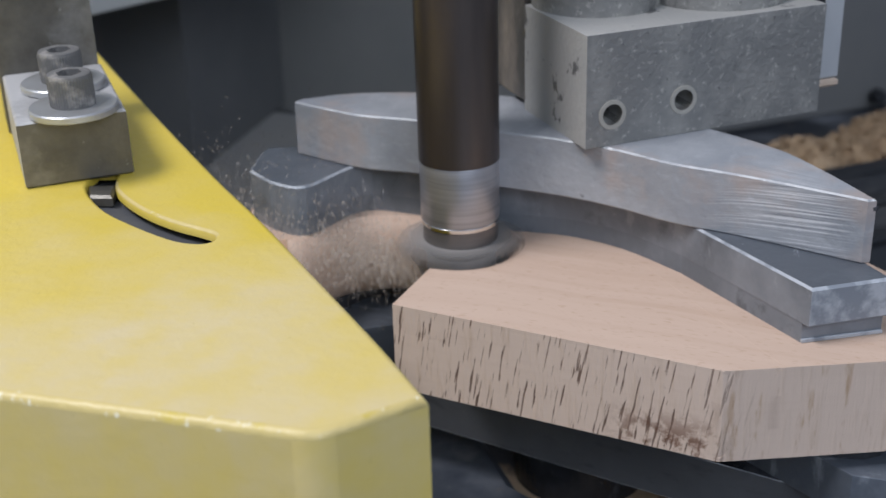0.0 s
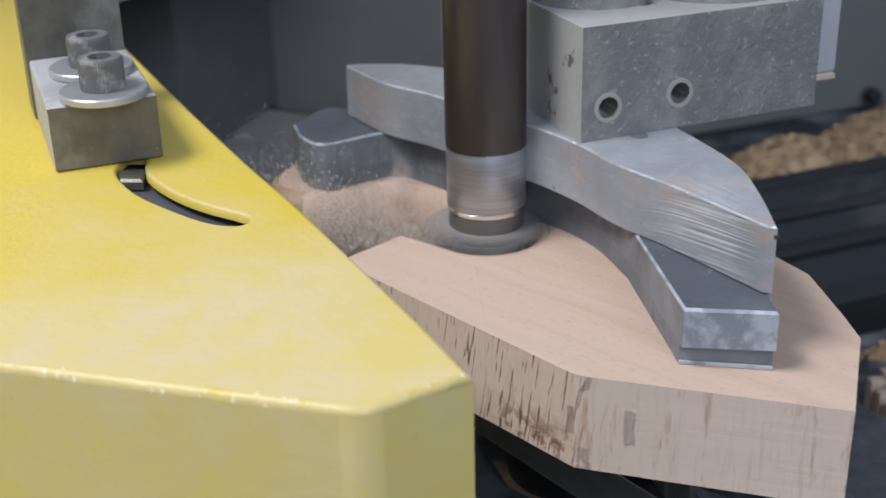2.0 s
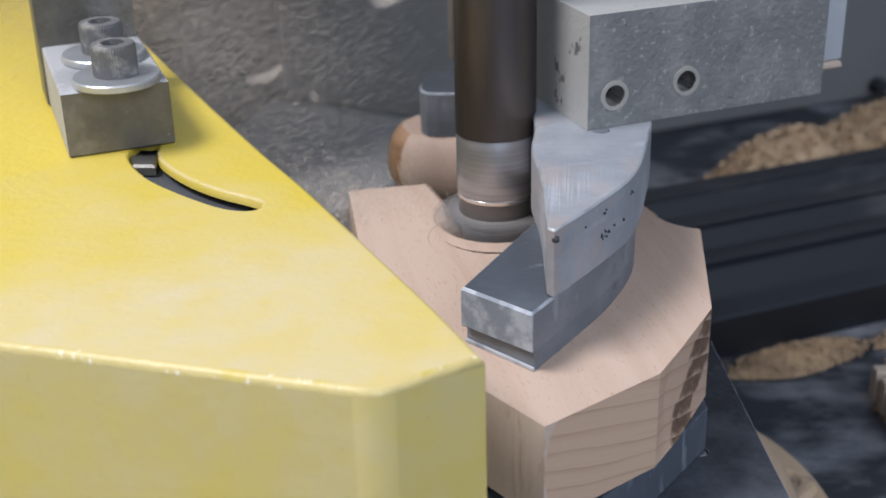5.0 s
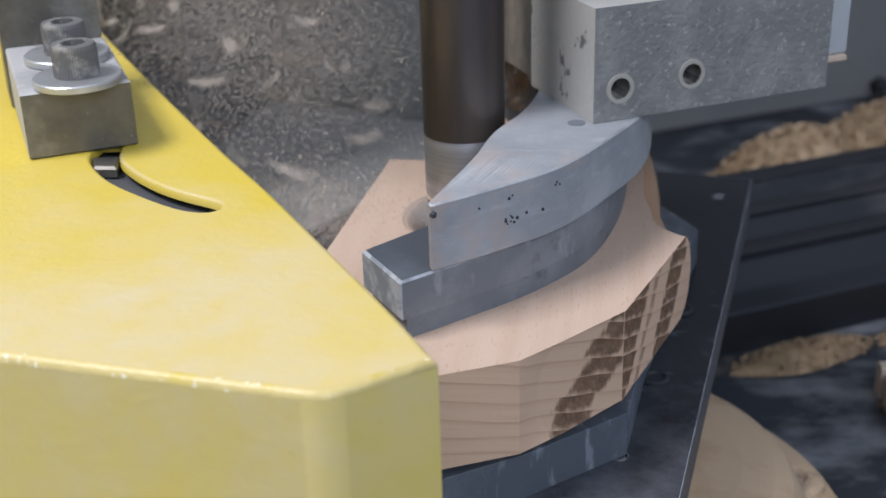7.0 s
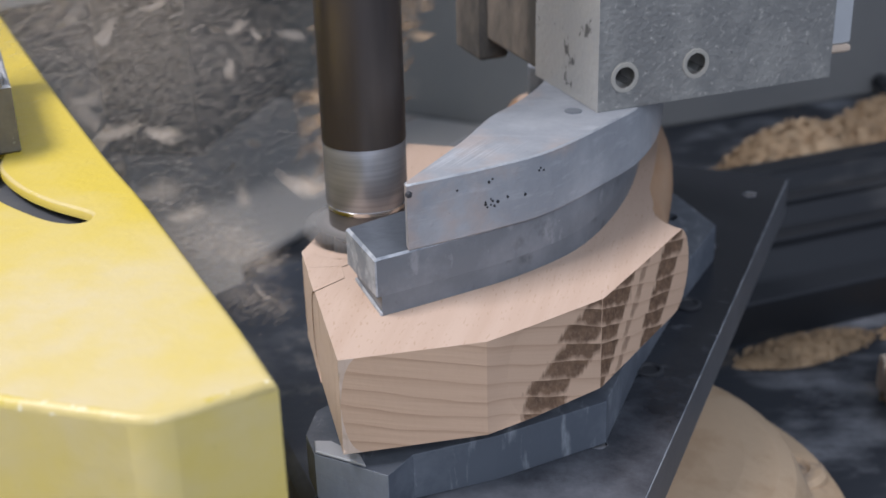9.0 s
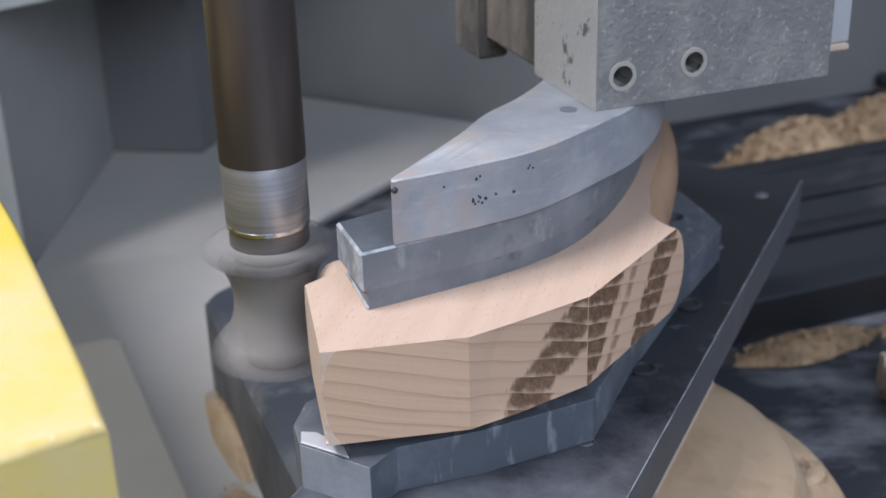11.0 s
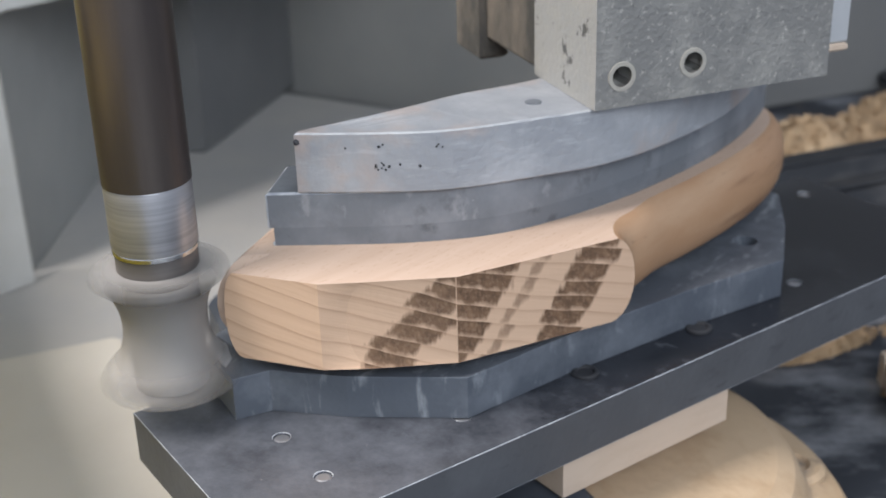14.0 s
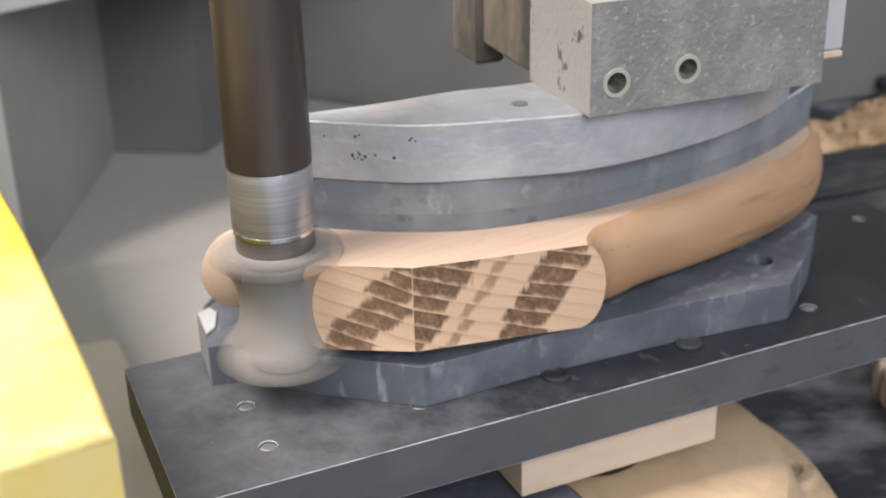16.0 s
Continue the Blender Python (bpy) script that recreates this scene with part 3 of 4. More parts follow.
bed = tagged(part("machine_bed", box(-1.4, -1.0, -0.17, 1.4, 1.6, -0.112, 0.004), DARKBED), "dark machine bed strewn with fine dust", "machine bed", kind="structure")
wall = part("housing_wall", prism(mm([(-900, 1085), (60, 545), (60, 605), (-870, 1130)]), -0.112, 0.9, 0.002), WALL)
tagged(wall, "grey painted sheet-metal housing behind the bed", "wall", kind="structure")
# Same grey housing; the shade on this stretch is in its darker colour.
wall_right = part("housing_wall", prism(mm([(62, 546), (900, 868), (880, 920), (62, 605)]), -0.112, 0.9, 0.002), SHADEWALL)
tagged(wall_right, "grey housing wall behind the guide rail, coloured as in shade", "wall", kind="structure")
floor_left = part("bed_cover", prism([(-0.9, -0.35), (-0.13, -0.35), (-0.125, 0.06), (-0.175, 0.17), (-0.20, 0.30), (-0.02, 0.57), (-0.9, 1.05)], -0.112, -0.104, 0.002), BED)
tagged(floor_left, "pale dust-covered bed cover plate", "bed cover", kind="structure")
tray = part("dust_tray", prism([(-0.60, 0.038), (-0.322, 0.150), (-0.262, 0.174), (-0.256, 0.171), (-0.188, 0.012), (-0.14, -0.12), (-0.60, -0.12)], -0.104, -0.094, 0.002), TRAY)
tagged(tray, "pale beige tray with a film of sawdust", "tray")
# the casting that carries the table
CASTING = [(-0.137, -0.13), (-0.137, 0.186), (-0.133, 0.192), (-0.126, 0.196), (-0.034, 0.236), (-0.028, 0.230), (-0.026, 0.22), (-0.040, -0.018), (-0.036, -0.027), (-0.0305, -0.036), (-0.0272, -0.047), (-0.0258, -0.062), (-0.027, -0.10), (-0.036, -0.12), (-0.055, -0.13)]
casting = part("table_support", prism([machine(u, v) for u, v in CASTING], -0.112, -0.0455, 0.005), CASTBLUE)
tagged(casting, "dusty blue-grey iron casting under the turntable", "casting")

# Added out of view to keep lamp light off the rear bed and wall.
roof = part("housing_roof", prism(mm([(-900, 1090), (-560, 250), (-200, 215), (120, 250), (60, 545)]), 0.42, 0.45, 0.002), WALL)
tagged(roof, "unseen grey roof added to shade the back of the bed", "roof", kind="structure")
def turned_knob_at(r, h):
    bm = lathe([(r, -h), (r, -h * 0.3), (r * 0.7, 0.0)], 20)
    bmesh.ops.rotate(bm, verts=bm.verts, cent=(0, 0, 0), matrix=Euler((radians(90), 0, radians(MACHINE))).to_matrix())
    bmesh.ops.translate(bm, verts=bm.verts, vec=(0.350, 0.6385, -0.098))
    return bm


# pale frame round the opening
frame_post = empty("machine_frame", (-0.337, 0.271, 0))
tagged(frame_post, "pale grey sheet-metal machine frame with a rounded opening", "machine frame")


def frame_sheet():
    """The sheet with its opening, standing along the x axis."""
    out = [(-0.5, -0.104), (-0.5, 0.6), (0.30, 0.6), (0.30, 0.077), (0.012, 0.077)]
    out += [(0.012 - 0.012 * math.sin(a), 0.065 + 0.012 * math.cos(a)) for a in [k * math.pi / 12 for k in range(1, 7)]]
    out += [(0.0, -0.104)]
    return pierced(out, [], -0.012, 0.0, "xzy")


sheet = bevel(part("sheet", frame_sheet(), PALE, frame_post), 0.0015)
frame_post.rotation_euler = (0, 0, radians(46))
side_panel = part("side_panel", prism([(-0.349, 0.29), (-0.343, 0.29), (-0.338, 0.52), (-0.344, 0.52)], -0.104, 0.6, 0.001), PANEL)
tagged(side_panel, "grey inner side panel of the housing", "panel", kind="structure")

# Dark box added in place of the shade in the rear recess.
recess_box = part("dark_cabinet", prism([(-0.375, 0.530), (-0.262, 0.513), (-0.205, 0.700), (-0.30, 0.745)], -0.104, 0.41, 0.002), SHADEBOX)
tagged(recess_box, "dark grey box standing in for the shaded recess at the back", "cabinet")
wood_strip = empty("slotted_strip", (0.179, 0.096, -0.112))
tagged(wood_strip, "small pale slotted wooden strip on the bed", "wooden strip")
for k in range(4):
    part("tooth", box(-0.004, -0.026 + 0.014 * k, 0.004, 0.012, -0.018 + 0.014 * k, 0.024, 0.0008), SPACER, wood_strip)
part("back", box(0.0045, -0.030, 0.0, 0.016, 0.030, 0.026, 0.001), SPACER, wood_strip)
wall_bolt = turned_knob_at(0.007, 0.012)
tagged(part("wall_bolt", wall_bolt, RUBBER), "dark bolt head at the foot of the housing wall", "bolt")

# rail with grooves along it
rail = empty("guide_rail", (0, 0, 0))
rail.rotation_euler = (0, 0, radians(MACHINE))
tagged(rail, "black ridged guide rail dusted with sawdust", "guide rail")


def ridged():
    prof = [(0.125, -0.112), (0.125, -0.085), (0.140, -0.080), (0.150, -0.066), (0.162, -0.062), (0.172, -0.070), (0.184, -0.070), (0.192, -0.060), (0.206, -0.058), (0.214, -0.066), (0.226, -0.066), (0.234, -0.056), (0.258, -0.056), (0.262, -0.062), (0.262, -0.112)]
    bm = bmesh.new()
    a = [bm.verts.new((0.13, y, z)) for y, z in prof]
    b = [bm.verts.new((0.95, y, z)) for y, z in prof]
    for i in range(len(prof) - 1):
        bm.faces.new((a[i], b[i], b[i + 1], a[i + 1]))
    bm.faces.new(a)
    bm.faces.new(b[::-1])
    bmesh.ops.recalc_face_normals(bm, faces=bm.faces)
    return bm


bevel(part("rail_body", ridged(), RAIL, rail), 0.002, 3, 15)
for v, w, z in ((0.156, 0.010, -0.0615), (0.199, 0.012, -0.0575), (0.246, 0.018, -0.0555)):
    part("wear_strip", box(0.131, v - w / 2, z - 0.006, 0.949, v + w / 2, z + 0.0012, 0.001), RAIL, rail)

# static base under the table
base = empty("pedestal")
tagged(base, "round cast pedestal caked with pale sawdust", "pedestal")
part("foot", lathe([(0.124, -0.112), (0.123, -0.100), (0.119, -0.094), (0.110, -0.091), (0.103, -0.089), (0.098, -0.078), (0.093, -0.070), (0.085, -0.065), (0.07, -0.062), (0.05, -0.0605)], 72), DUSTY, base)
bolt_boss = lathe([(0.016, -0.094), (0.0155, -0.0885), (0.013, -0.0865), (0.008, -0.0862), (0.0065, -0.088)], 28)
bmesh.ops.translate(bolt_boss, verts=bolt_boss.verts, vec=(0.099, 0.012, 0))
part("boss", bolt_boss, DUSTY, base)
spacer = part("spacer_block", prism(mm([(57, 22), (9, 37), (-19.5, -53.6), (28.5, -68.6)]), -0.045, -0.022, 0.0015), SPACER)
tagged(spacer, "plain pale wooden spacer block under the table plate", "spacer block")

# ---- the turntable with its jig ----
turntable = empty("turntable")
tagged(turntable, "dark steel turntable plate with threaded holes", "turntable")
SCREWS = mm([(-48.0, -147.2), (-17.9, -157.7), (0.2, -97.4), (60, 82), (22, 186), (88, 150)])
PLATE = mm([(-109, -167), (-7, -203), (112, 174), (9.5, 210)])
plate = part("plate", pierced(PLATE, [(circle(x, y, 0.0034, 16), 0.006) for x, y in SCREWS], -0.022, 0.0), GREYTABLE, turntable)
plate.data.materials.append(WORN)
plate.data.materials.append(SIDE)
# The plate's upright sides take a lighter grey than its top.
for f in plate.data.polygons:
    if abs(f.normal.z) < 0.1 and f.area > 0.0005:
        f.material_index = 2
bevel(plate, 0.0012).modifiers[0].material = 1
for x, y in SCREWS:
    bm = lathe([(0.0031, -0.0062), (0.0031, -0.0035), (0.0022, -0.0030), (0.0031, -0.0018), (0.0024, -0.0012), (0.0030, -0.0008), (0.0022, -0.0005)], 16)
    bmesh.ops.translate(bm, verts=bm.verts, vec=(x, y, 0))
    part("threaded_insert", bm, BAND, plate, "bright threaded screw hole")
part("spindle_post", lathe([(0.03, -0.0606), (0.03, -0.022)]), TABLE, turntable)

# ---- the jig on the plate ----
jig = empty("lower_jig")
tagged(jig, "blue-grey machined jig plate under the wood", "jig plate")
JIG_LINE = mm([(-98, -136), (-86, -141), (-71, -148), (-64, -135), (-36, -122), (3, -97), (17, -47), (38, 13), (60, 66), (45, 103), (27, 137), (-14, 148), (-30, 128), (-34, 100), (-12, 60), (-26, 0), (-52, -48), (-102, -108), (-103, -124)])
GAP_LINE = curve([(-88, -118), (-60, -118), (-2, -84), (16, -40), (14, 0), (22, 60), (18, 110), (0, 138), (-22, 132), (-18, 108), (6, 90), (4, 40), (-6, 0), (-30, -40), (-86, -92)], 3, True)
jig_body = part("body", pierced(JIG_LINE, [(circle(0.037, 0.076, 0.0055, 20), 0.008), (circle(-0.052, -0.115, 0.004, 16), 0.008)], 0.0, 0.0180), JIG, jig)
jig_body.data.materials.append(LITFACET)
# Front-left facets get a paler blue: the light on them is painted.
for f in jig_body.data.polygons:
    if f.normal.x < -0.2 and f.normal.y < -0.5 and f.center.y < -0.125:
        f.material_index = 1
bevel(jig_body, 0.0008)
# Black layer added to draw the dark shadow line below the wood.
part("pad", prism(GAP_LINE, 0.0180, 0.0246, 0.0004), RUBBER, jig, "thin black layer drawing the shadow gap under the wood")
part("corner_shim", prism(mm([(-97.5, -135.7), (-86, -140.5), (-79, -143.5), (-82, -137), (-93, -129), (-99, -129)]), 0.0180, 0.0192, 0.0004), BARE, jig, "bright bare metal corner")
HOOKS = mm([(22.5, -42.5), (43.5, 17.5)])
for x, y in HOOKS:
    bm = lathe([(0.0058, 0.0), (0.0058, 0.0009), (0.0050, 0.0014), (0.0040, 0.0014), (0.0034, 0.0005)], 24)
    bmesh.ops.translate(bm, verts=bm.verts, vec=(x, y, 0))
    tagged(part("cap_screw", bm, RUBBER), "small dark screw in the table plate", "screw", "screws of the jig")

# ---- the wood ----
MID, HALF = 0.0428, 0.018


def radius(z):
    u = max(-1.0, min(1.0, (z - MID) / HALF))
    return 0.016 + 0.010 * (1 - math.sqrt(max(0.0, 1 - u * u)))


LEVELS = [0.0246, 0.0254, 0.0273, 0.0298, 0.0333, 0.0373, 0.0428, 0.0478, 0.0523, 0.0558, 0.0584, 0.0599, 0.0604]
# the cutter's way through the blank, from the inner bow to its exit
WAY = [(-27.4, 46.6), (-27.7, 40.4), (-28.3, 35.7), (-28.7, 31.4), (-28.9, 27.0), (-30.3, 23.7), (-31.0, 21.4), (-32.2, 18.3), (-40.9, -1.7), (-44.2, -7.0), (-52.4, -12.3), (-61.3, -18.9), (-70.5, -25.5), (-79.9, -32.1), (-121.6, -64.9)]
WAY_TIMES = [0, 0.5, 1, 1.5, 2, 2.5, 3, 3.5, 6, 6.5, 7, 7.5, 8, 8.5, 11]


def lerp(a, b, k):
    return (a[0] + (b[0] - a[0]) * k, a[1] + (b[1] - a[1]) * k)


def way_at(t):
    for (t0, a), (t1, b) in zip(zip(WAY_TIMES, WAY), list(zip(WAY_TIMES, WAY))[1:]):
        if t <= t1:
            return Vector(lerp(a, b, (t - t0) / (t1 - t0)))
    return Vector(WAY[-1])


def way_dir(t):
    d = way_at(min(t + 0.5, 11)) - way_at(max(t - 0.5, 0))
    if t < 0.6:
        d = Vector((-0.06, -1))
    return d.normalized()


def edge_x(y):
    """The blank's sawn edge on its inner side."""
    return -85.0 - 27.7 * (60 - y) / 122.6 if y > -62.6 else -112.7 + 26.8 * (-62.6 - y) / 83.3


def arc(cx, cy, r, a0, a1, n):
    return [(cx + r * math.cos(radians(a0 + (a1 - a0) * k / (n - 1))), cy + r * math.sin(radians(a0 + (a1 - a0) * k / (n - 1)))) for k in range(n)]


FAR = [(31, 4.5), (35.4, 34.5), (38.6, 68.5), (38, 100.5), (32, 127.5), (20, 145.5), (2, 153.5), (-22, 152.5), (-38, 143), (-44, 128), (-40, 112), (-28, 104), (-16, 96), (-10, 83), (-9, 66)]


def end_points(r):
    """The trimmed end of the piece for a cutter radius in mm, and the sawn outline that it replaces."""
    k = (r - 16) / 10
    inner = [lerp((-104.4, -72.7), (-92.6, -76.4), k), lerp((-97.6, -96.5), (-87.6, -94), k), lerp((-88.9, -124.5), (-81.3, -113.8), k), lerp((-83.4, -140.2), (-78.1, -123.8), k), lerp((-69.0, -129), (-70, -117), k), lerp((-56.6, -118.6), (-62.8, -110.8), k)]
    tip = arc(-46.6, -131, r, 129, 25.5, 9)
    return inner, tip


def core_level(z):
    r = radius(z) * 1000
    k = (r - 16) / 10
    pts = arc(46.8, -17.5, r, lerp((232, 0), (235, 0), k)[0], 165, 6)
    far = [(p[0] / 1000, p[1] / 1000) for p in curve([(x, y) for x, y in [(31.2, -12.5)] + FAR + [(-11.4, 46.6)]], 3)[3:-1]]
    far = [(x * 1e6, y * 1e6) for x, y in far]
    n = len(far)
    for i in range(n):
        a, b = Vector(far[max(i - 1, 0)]), Vector(far[min(i + 1, n - 1)])
        d = (b - a).normalized()
        pts.append((far[i][0] - d.y * (r - 16), far[i][1] + d.x * (r - 16)))
    slots = [3] * (len(pts) - 16) + [0] * 16
    for t in (0, 1, 2, 3, 3.5, 4.5, 5.5, 6.2, 6.8, 7.2, 7.6, 8.0, 8.5, 9.0):
        p, d = way_at(t), way_dir(t)
        pts.append((p.x - d.y * r, p.y + d.x * r))
        slots.append(0)
    inner, tip = end_points(r)
    for p in inner + tip:
        pts.append(p)
        slots.append(0)
    slots[-1] = 1
    pts += [(0.7, -98.5)]
    slots += [1]
    return [(x / 1000, y / 1000, z) for x, y in pts], slots


blank = empty("wooden_workpiece")
tagged(blank, "pale beech workpiece with a rounded edge and sawn faces", "workpiece")
levels = [core_level(z) for z in LEVELS]
bm = stack([l[0] for l in levels], levels[0][1])
smooth(bm, 35)
for f in bm.faces:
    if abs(f.normal.z) > 0.999:
        f.smooth = False
        for e in f.edges:
            e.smooth = False
body = part("body", bm, WOOD, blank)
for m in (SAWN, CRACKED, SHADEMILLED):
    body.data.materials.append(m)


def offcut_level(z):
    r = radius(z) * 1000
    line = [(-28 - r, 54), (-29 - r, 30), (-31.5 - r, 20)]
    s = (-28 + 0.39 * r) / 0.79
    line.append((-33 - r, -19 - 0.61 * s + 0.79 * r))
    e = (46 - 0.61 * r) / 0.79
    for k in (0.35, 0.7, 1.0):
        q = s + (e - s) * k
        line.append((-61 - 0.79 * q - 0.61 * r, -19 - 0.61 * q + 0.79 * r))
    line[-1] = (edge_x(line[-1][1]), line[-1][1])
    pts = line + [(edge_x(10), 10), (edge_x(60), 60)]
    return [(x / 1000, y / 1000, z) for x, y in pts], [0] * 6 + [2, 2, 2]


lv = [offcut_level(z) for z in LEVELS]
offcut = part("wooden_offcut", stack([l[0] for l in lv], lv[0][1]), WOOD)
offcut.data.materials.append(SAWN)
offcut.data.materials.append(CRACKED)
tagged(offcut, "pale beech offcut with a cracked sawn face", "offcut")


def kerf_piece(t0, t1):
    """The wood that the cutter takes away between two times."""
    out = []
    for z in LEVELS:
        r = radius(z) * 1000 + 0.6
        ring = []
        for t, back in ((t1, False), (t0, True)):
            p, d = way_at(t), way_dir(t)
            a = math.degrees(math.atan2(d.y, d.x))
            pts = [(max(x, edge_x(y) + 0.06 + 0.015 * (11 - t)), y) for x, y in arc(p.x, p.y, r, a - 91, a + 91, 13)]
            ring += pts[::-1] if back else pts
        out.append([(x / 1000, y / 1000, min(z, 0.06035)) for x, y in ring])
    bm = stack(out)
    for f in bm.faces:
        if all(abs(v.co.x * 1000 - edge_x(v.co.y * 1000)) < 0.7 for v in f.verts):
            f.material_index = 2
    return bm


CUTS = [0, 0.4, 0.8, 1.2, 1.6, 2.0, 2.4, 2.8, 3.2, 3.6, 3.85, 4.1, 4.35, 4.6, 4.85, 5.1, 5.35, 5.6, 5.85, 6.1, 6.4, 6.7, 7.0, 7.3, 7.6, 7.9, 8.2, 8.5, 8.8, 9.1, 9.4, 9.7, 10.0, 10.4, 11.0]
shavings = []
for t0, t1 in zip(CUTS, CUTS[1:]):
    ob = part("wood_waste", kerf_piece(t0, t1), WOOD)
    ob.data.materials.append(SAWN)
    ob.data.materials.append(CRACKED)
    shavings.append((ob, (t0 + t1) / 2))


# the corner left of the exit, between the kerf and the sawn edge
def outer_station(r, s):
    """A place on the sawn outline of the end: 0 at the kerf, 1, 2 at the corners, 3 at the cutter's last place."""
    k = (r - 16) / 10
    g0 = lerp((-108.7, -74.8), (-105.65, -84.7), k)
    b = arc(-46.6, -131, r, 129, 25.5, 9)[-1]
    pts = [g0, (-85.9, -145.9), (-38.6, -131.6), b]
    i = min(int(s), 2)
    return lerp(pts[i], pts[i + 1], s - i)


def inner_station(r, s):
    inner, tip = end_points(r)
    pts = inner + tip[1:]
    stops = [0, 0.45, 0.8, 1.0, 1.35, 1.8, 1.9, 2.0, 2.15, 2.3, 2.45, 2.6, 2.8, 3.0]
    for (a, p), (b, q) in zip(zip(stops, pts), list(zip(stops, pts))[1:]):
        if s <= b:
            return lerp(p, q, (s - a) / (b - a))
    return pts[-1]


END_TIMES = [(0, 9.95), (0.12, 10.75), (0.45, 12.0), (0.8, 12.65), (1.0, 12.97), (1.13, 13.4), (1.2, 14.2), (1.31, 14.6), (1.46, 14.9), (1.66, 15.2), (1.83, 15.5), (2.3, 15.85), (3.0, 16.15)]


def end_time(s):
    for (a, p), (b, q) in zip(END_TIMES, END_TIMES[1:]):
        if s <= b:
            return p + (q - p) * (s - a) / (b - a)
    return 16.1


STATIONS = [0, 0.15, 0.3, 0.45, 0.58, 0.7, 0.8, 0.9, 0.97, 1.04, 1.1, 1.15, 1.2, 1.26, 1.32, 1.39, 1.46, 1.53, 1.6, 1.68, 1.76, 1.84, 1.93, 2.05, 2.2, 2.4, 2.65, 3.0]


def end_piece(s0, s1):
    """A slice off the end; the hollow cutter reaches further along at its wide top and foot."""
    out = []
    for z in LEVELS:
        r = radius(z) * 1000
        ahead = [s + 0.02 * (r - 16) * min(1, s / 0.3) * (1 - s / 3) for s in (s0, s1)]
        steps = [ahead[0] + (ahead[1] - ahead[0]) * k / 4 for k in range(5)]
        for corner in (1.0, 2.0):
            if ahead[0] < corner < ahead[1]:
                k = min((1, 2, 3), key=lambda i: abs(steps[i] - corner))
                steps[k] = corner
        ring = [outer_station(r, s) for s in steps] + [inner_station(r, s) for s in steps[::-1]]
        if s0 == 0:
            p, d = way_at(9.0), way_dir(9.0)
            ring.append((p.x - d.y * r, p.y + d.x * r))
        out.append([(x / 1000, y / 1000, z) for x, y in ring])
    faces = [2 if s0 + (s1 - s0) * (k + 0.5) / 4 < 1 else 1 for k in range(4)]
    return stack(out, faces + [0] * (len(out[0]) - 4))


for s0, s1 in zip(STATIONS, STATIONS[1:]):
    ob = part("wood_waste", end_piece(s0, s1), WOOD)
    ob.data.materials.append(SAWN)
    ob.data.materials.append(CRACKED)
    shavings.append((ob, end_time((s0 + s1) / 2)))
for ob, t in shavings:
    tagged(ob, "slice of pale beech taken off by the cutter", "wood waste", "waste wood at the cutter")

# ---- template and clamping plate ----
TEMPLATE = curve([(-26, 129), (-29, 112), (0, 97), (0, 72), (-9, 34), (-11, 6), (-20, -18), (-39, -43)], 5) + curve([(-90.3, -89.2), (-76.6, -115.8)], 1) + curve([(-76.6, -115.8), (-55, -100.5), (-30, -81.5), (-8, -57), (7, -24), (17, 14), (23, 60), (22, 100), (16, 135), (10, 145), (-15, 142)], 5)[1:]
template = empty("template_plate")
tagged(template, "dark grey two-layer template plate lying on the wood", "template")
LOWER = curve([(-26, 129), (-29, 112), (0, 97), (0, 72), (-9, 34), (-11, 6), (-20, -18), (-39, -43)], 5) + curve([(-87.8, -87.2), (-75.2, -114.6)], 1) + curve([(-75.2, -114.6), (-55, -100.5), (-30, -81.5), (-8, -57), (7, -24), (17, 14), (23, 60), (22, 100), (16, 135), (10, 145), (-15, 142)], 5)[1:]
part("lower_layer", prism(inset(ccw(LOWER), 0.0001), 0.0604, 0.0680, 0.00004), GREYLOW, template, "darker lower layer of the template")
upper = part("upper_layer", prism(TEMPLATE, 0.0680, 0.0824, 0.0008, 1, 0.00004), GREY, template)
upper.data.materials.append(WORN)
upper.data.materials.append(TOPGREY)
# Upward faces coloured darker, with their dark grazing reflection painted in.
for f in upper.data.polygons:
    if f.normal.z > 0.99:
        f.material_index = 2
part("end_lip", prism(mm([(-88.4, -87.5), (-75.8, -114.9), (-75.0, -114.5), (-87.6, -87.1)]), 0.0604, 0.0620, 0.0003), WORN, template, "thin worn lip at the foot of the end")
# Thin slab that gives the end face a paler colour.
part("bare_end", prism(mm([(-90.5, -89.4), (-76.8, -116.0), (-76.2, -115.7), (-89.9, -89.1)]), 0.0684, 0.0816, 0.0001), WORN, template, "pale end face of the template")
CLAMP = curve([(8, 128), (-5, 96), (-8, 69), (-16, 38), (-22, 8), (-31, -17), (-42, -38), (-51, -66), (-67, -106)], 5) + curve([(-66, -109), (-40, -92), (-18, -74), (4, -43), (16, -23), (25, 5), (30, 40), (30, 70), (24, 105), (12, 126)], 5)
clamp_plate = empty("clamping_plate")
tagged(clamp_plate, "grey cast aluminium clamping plate with pores and saw marks", "clamping plate")
# The top bevel's brighter colour paints an edge highlight, broken by dings.
part("plate", prism(CLAMP, 0.0824, 0.1065, 0.0006, 1), SAWNALU, clamp_plate).data.materials.append(EDGELIGHT)
random.seed(4)
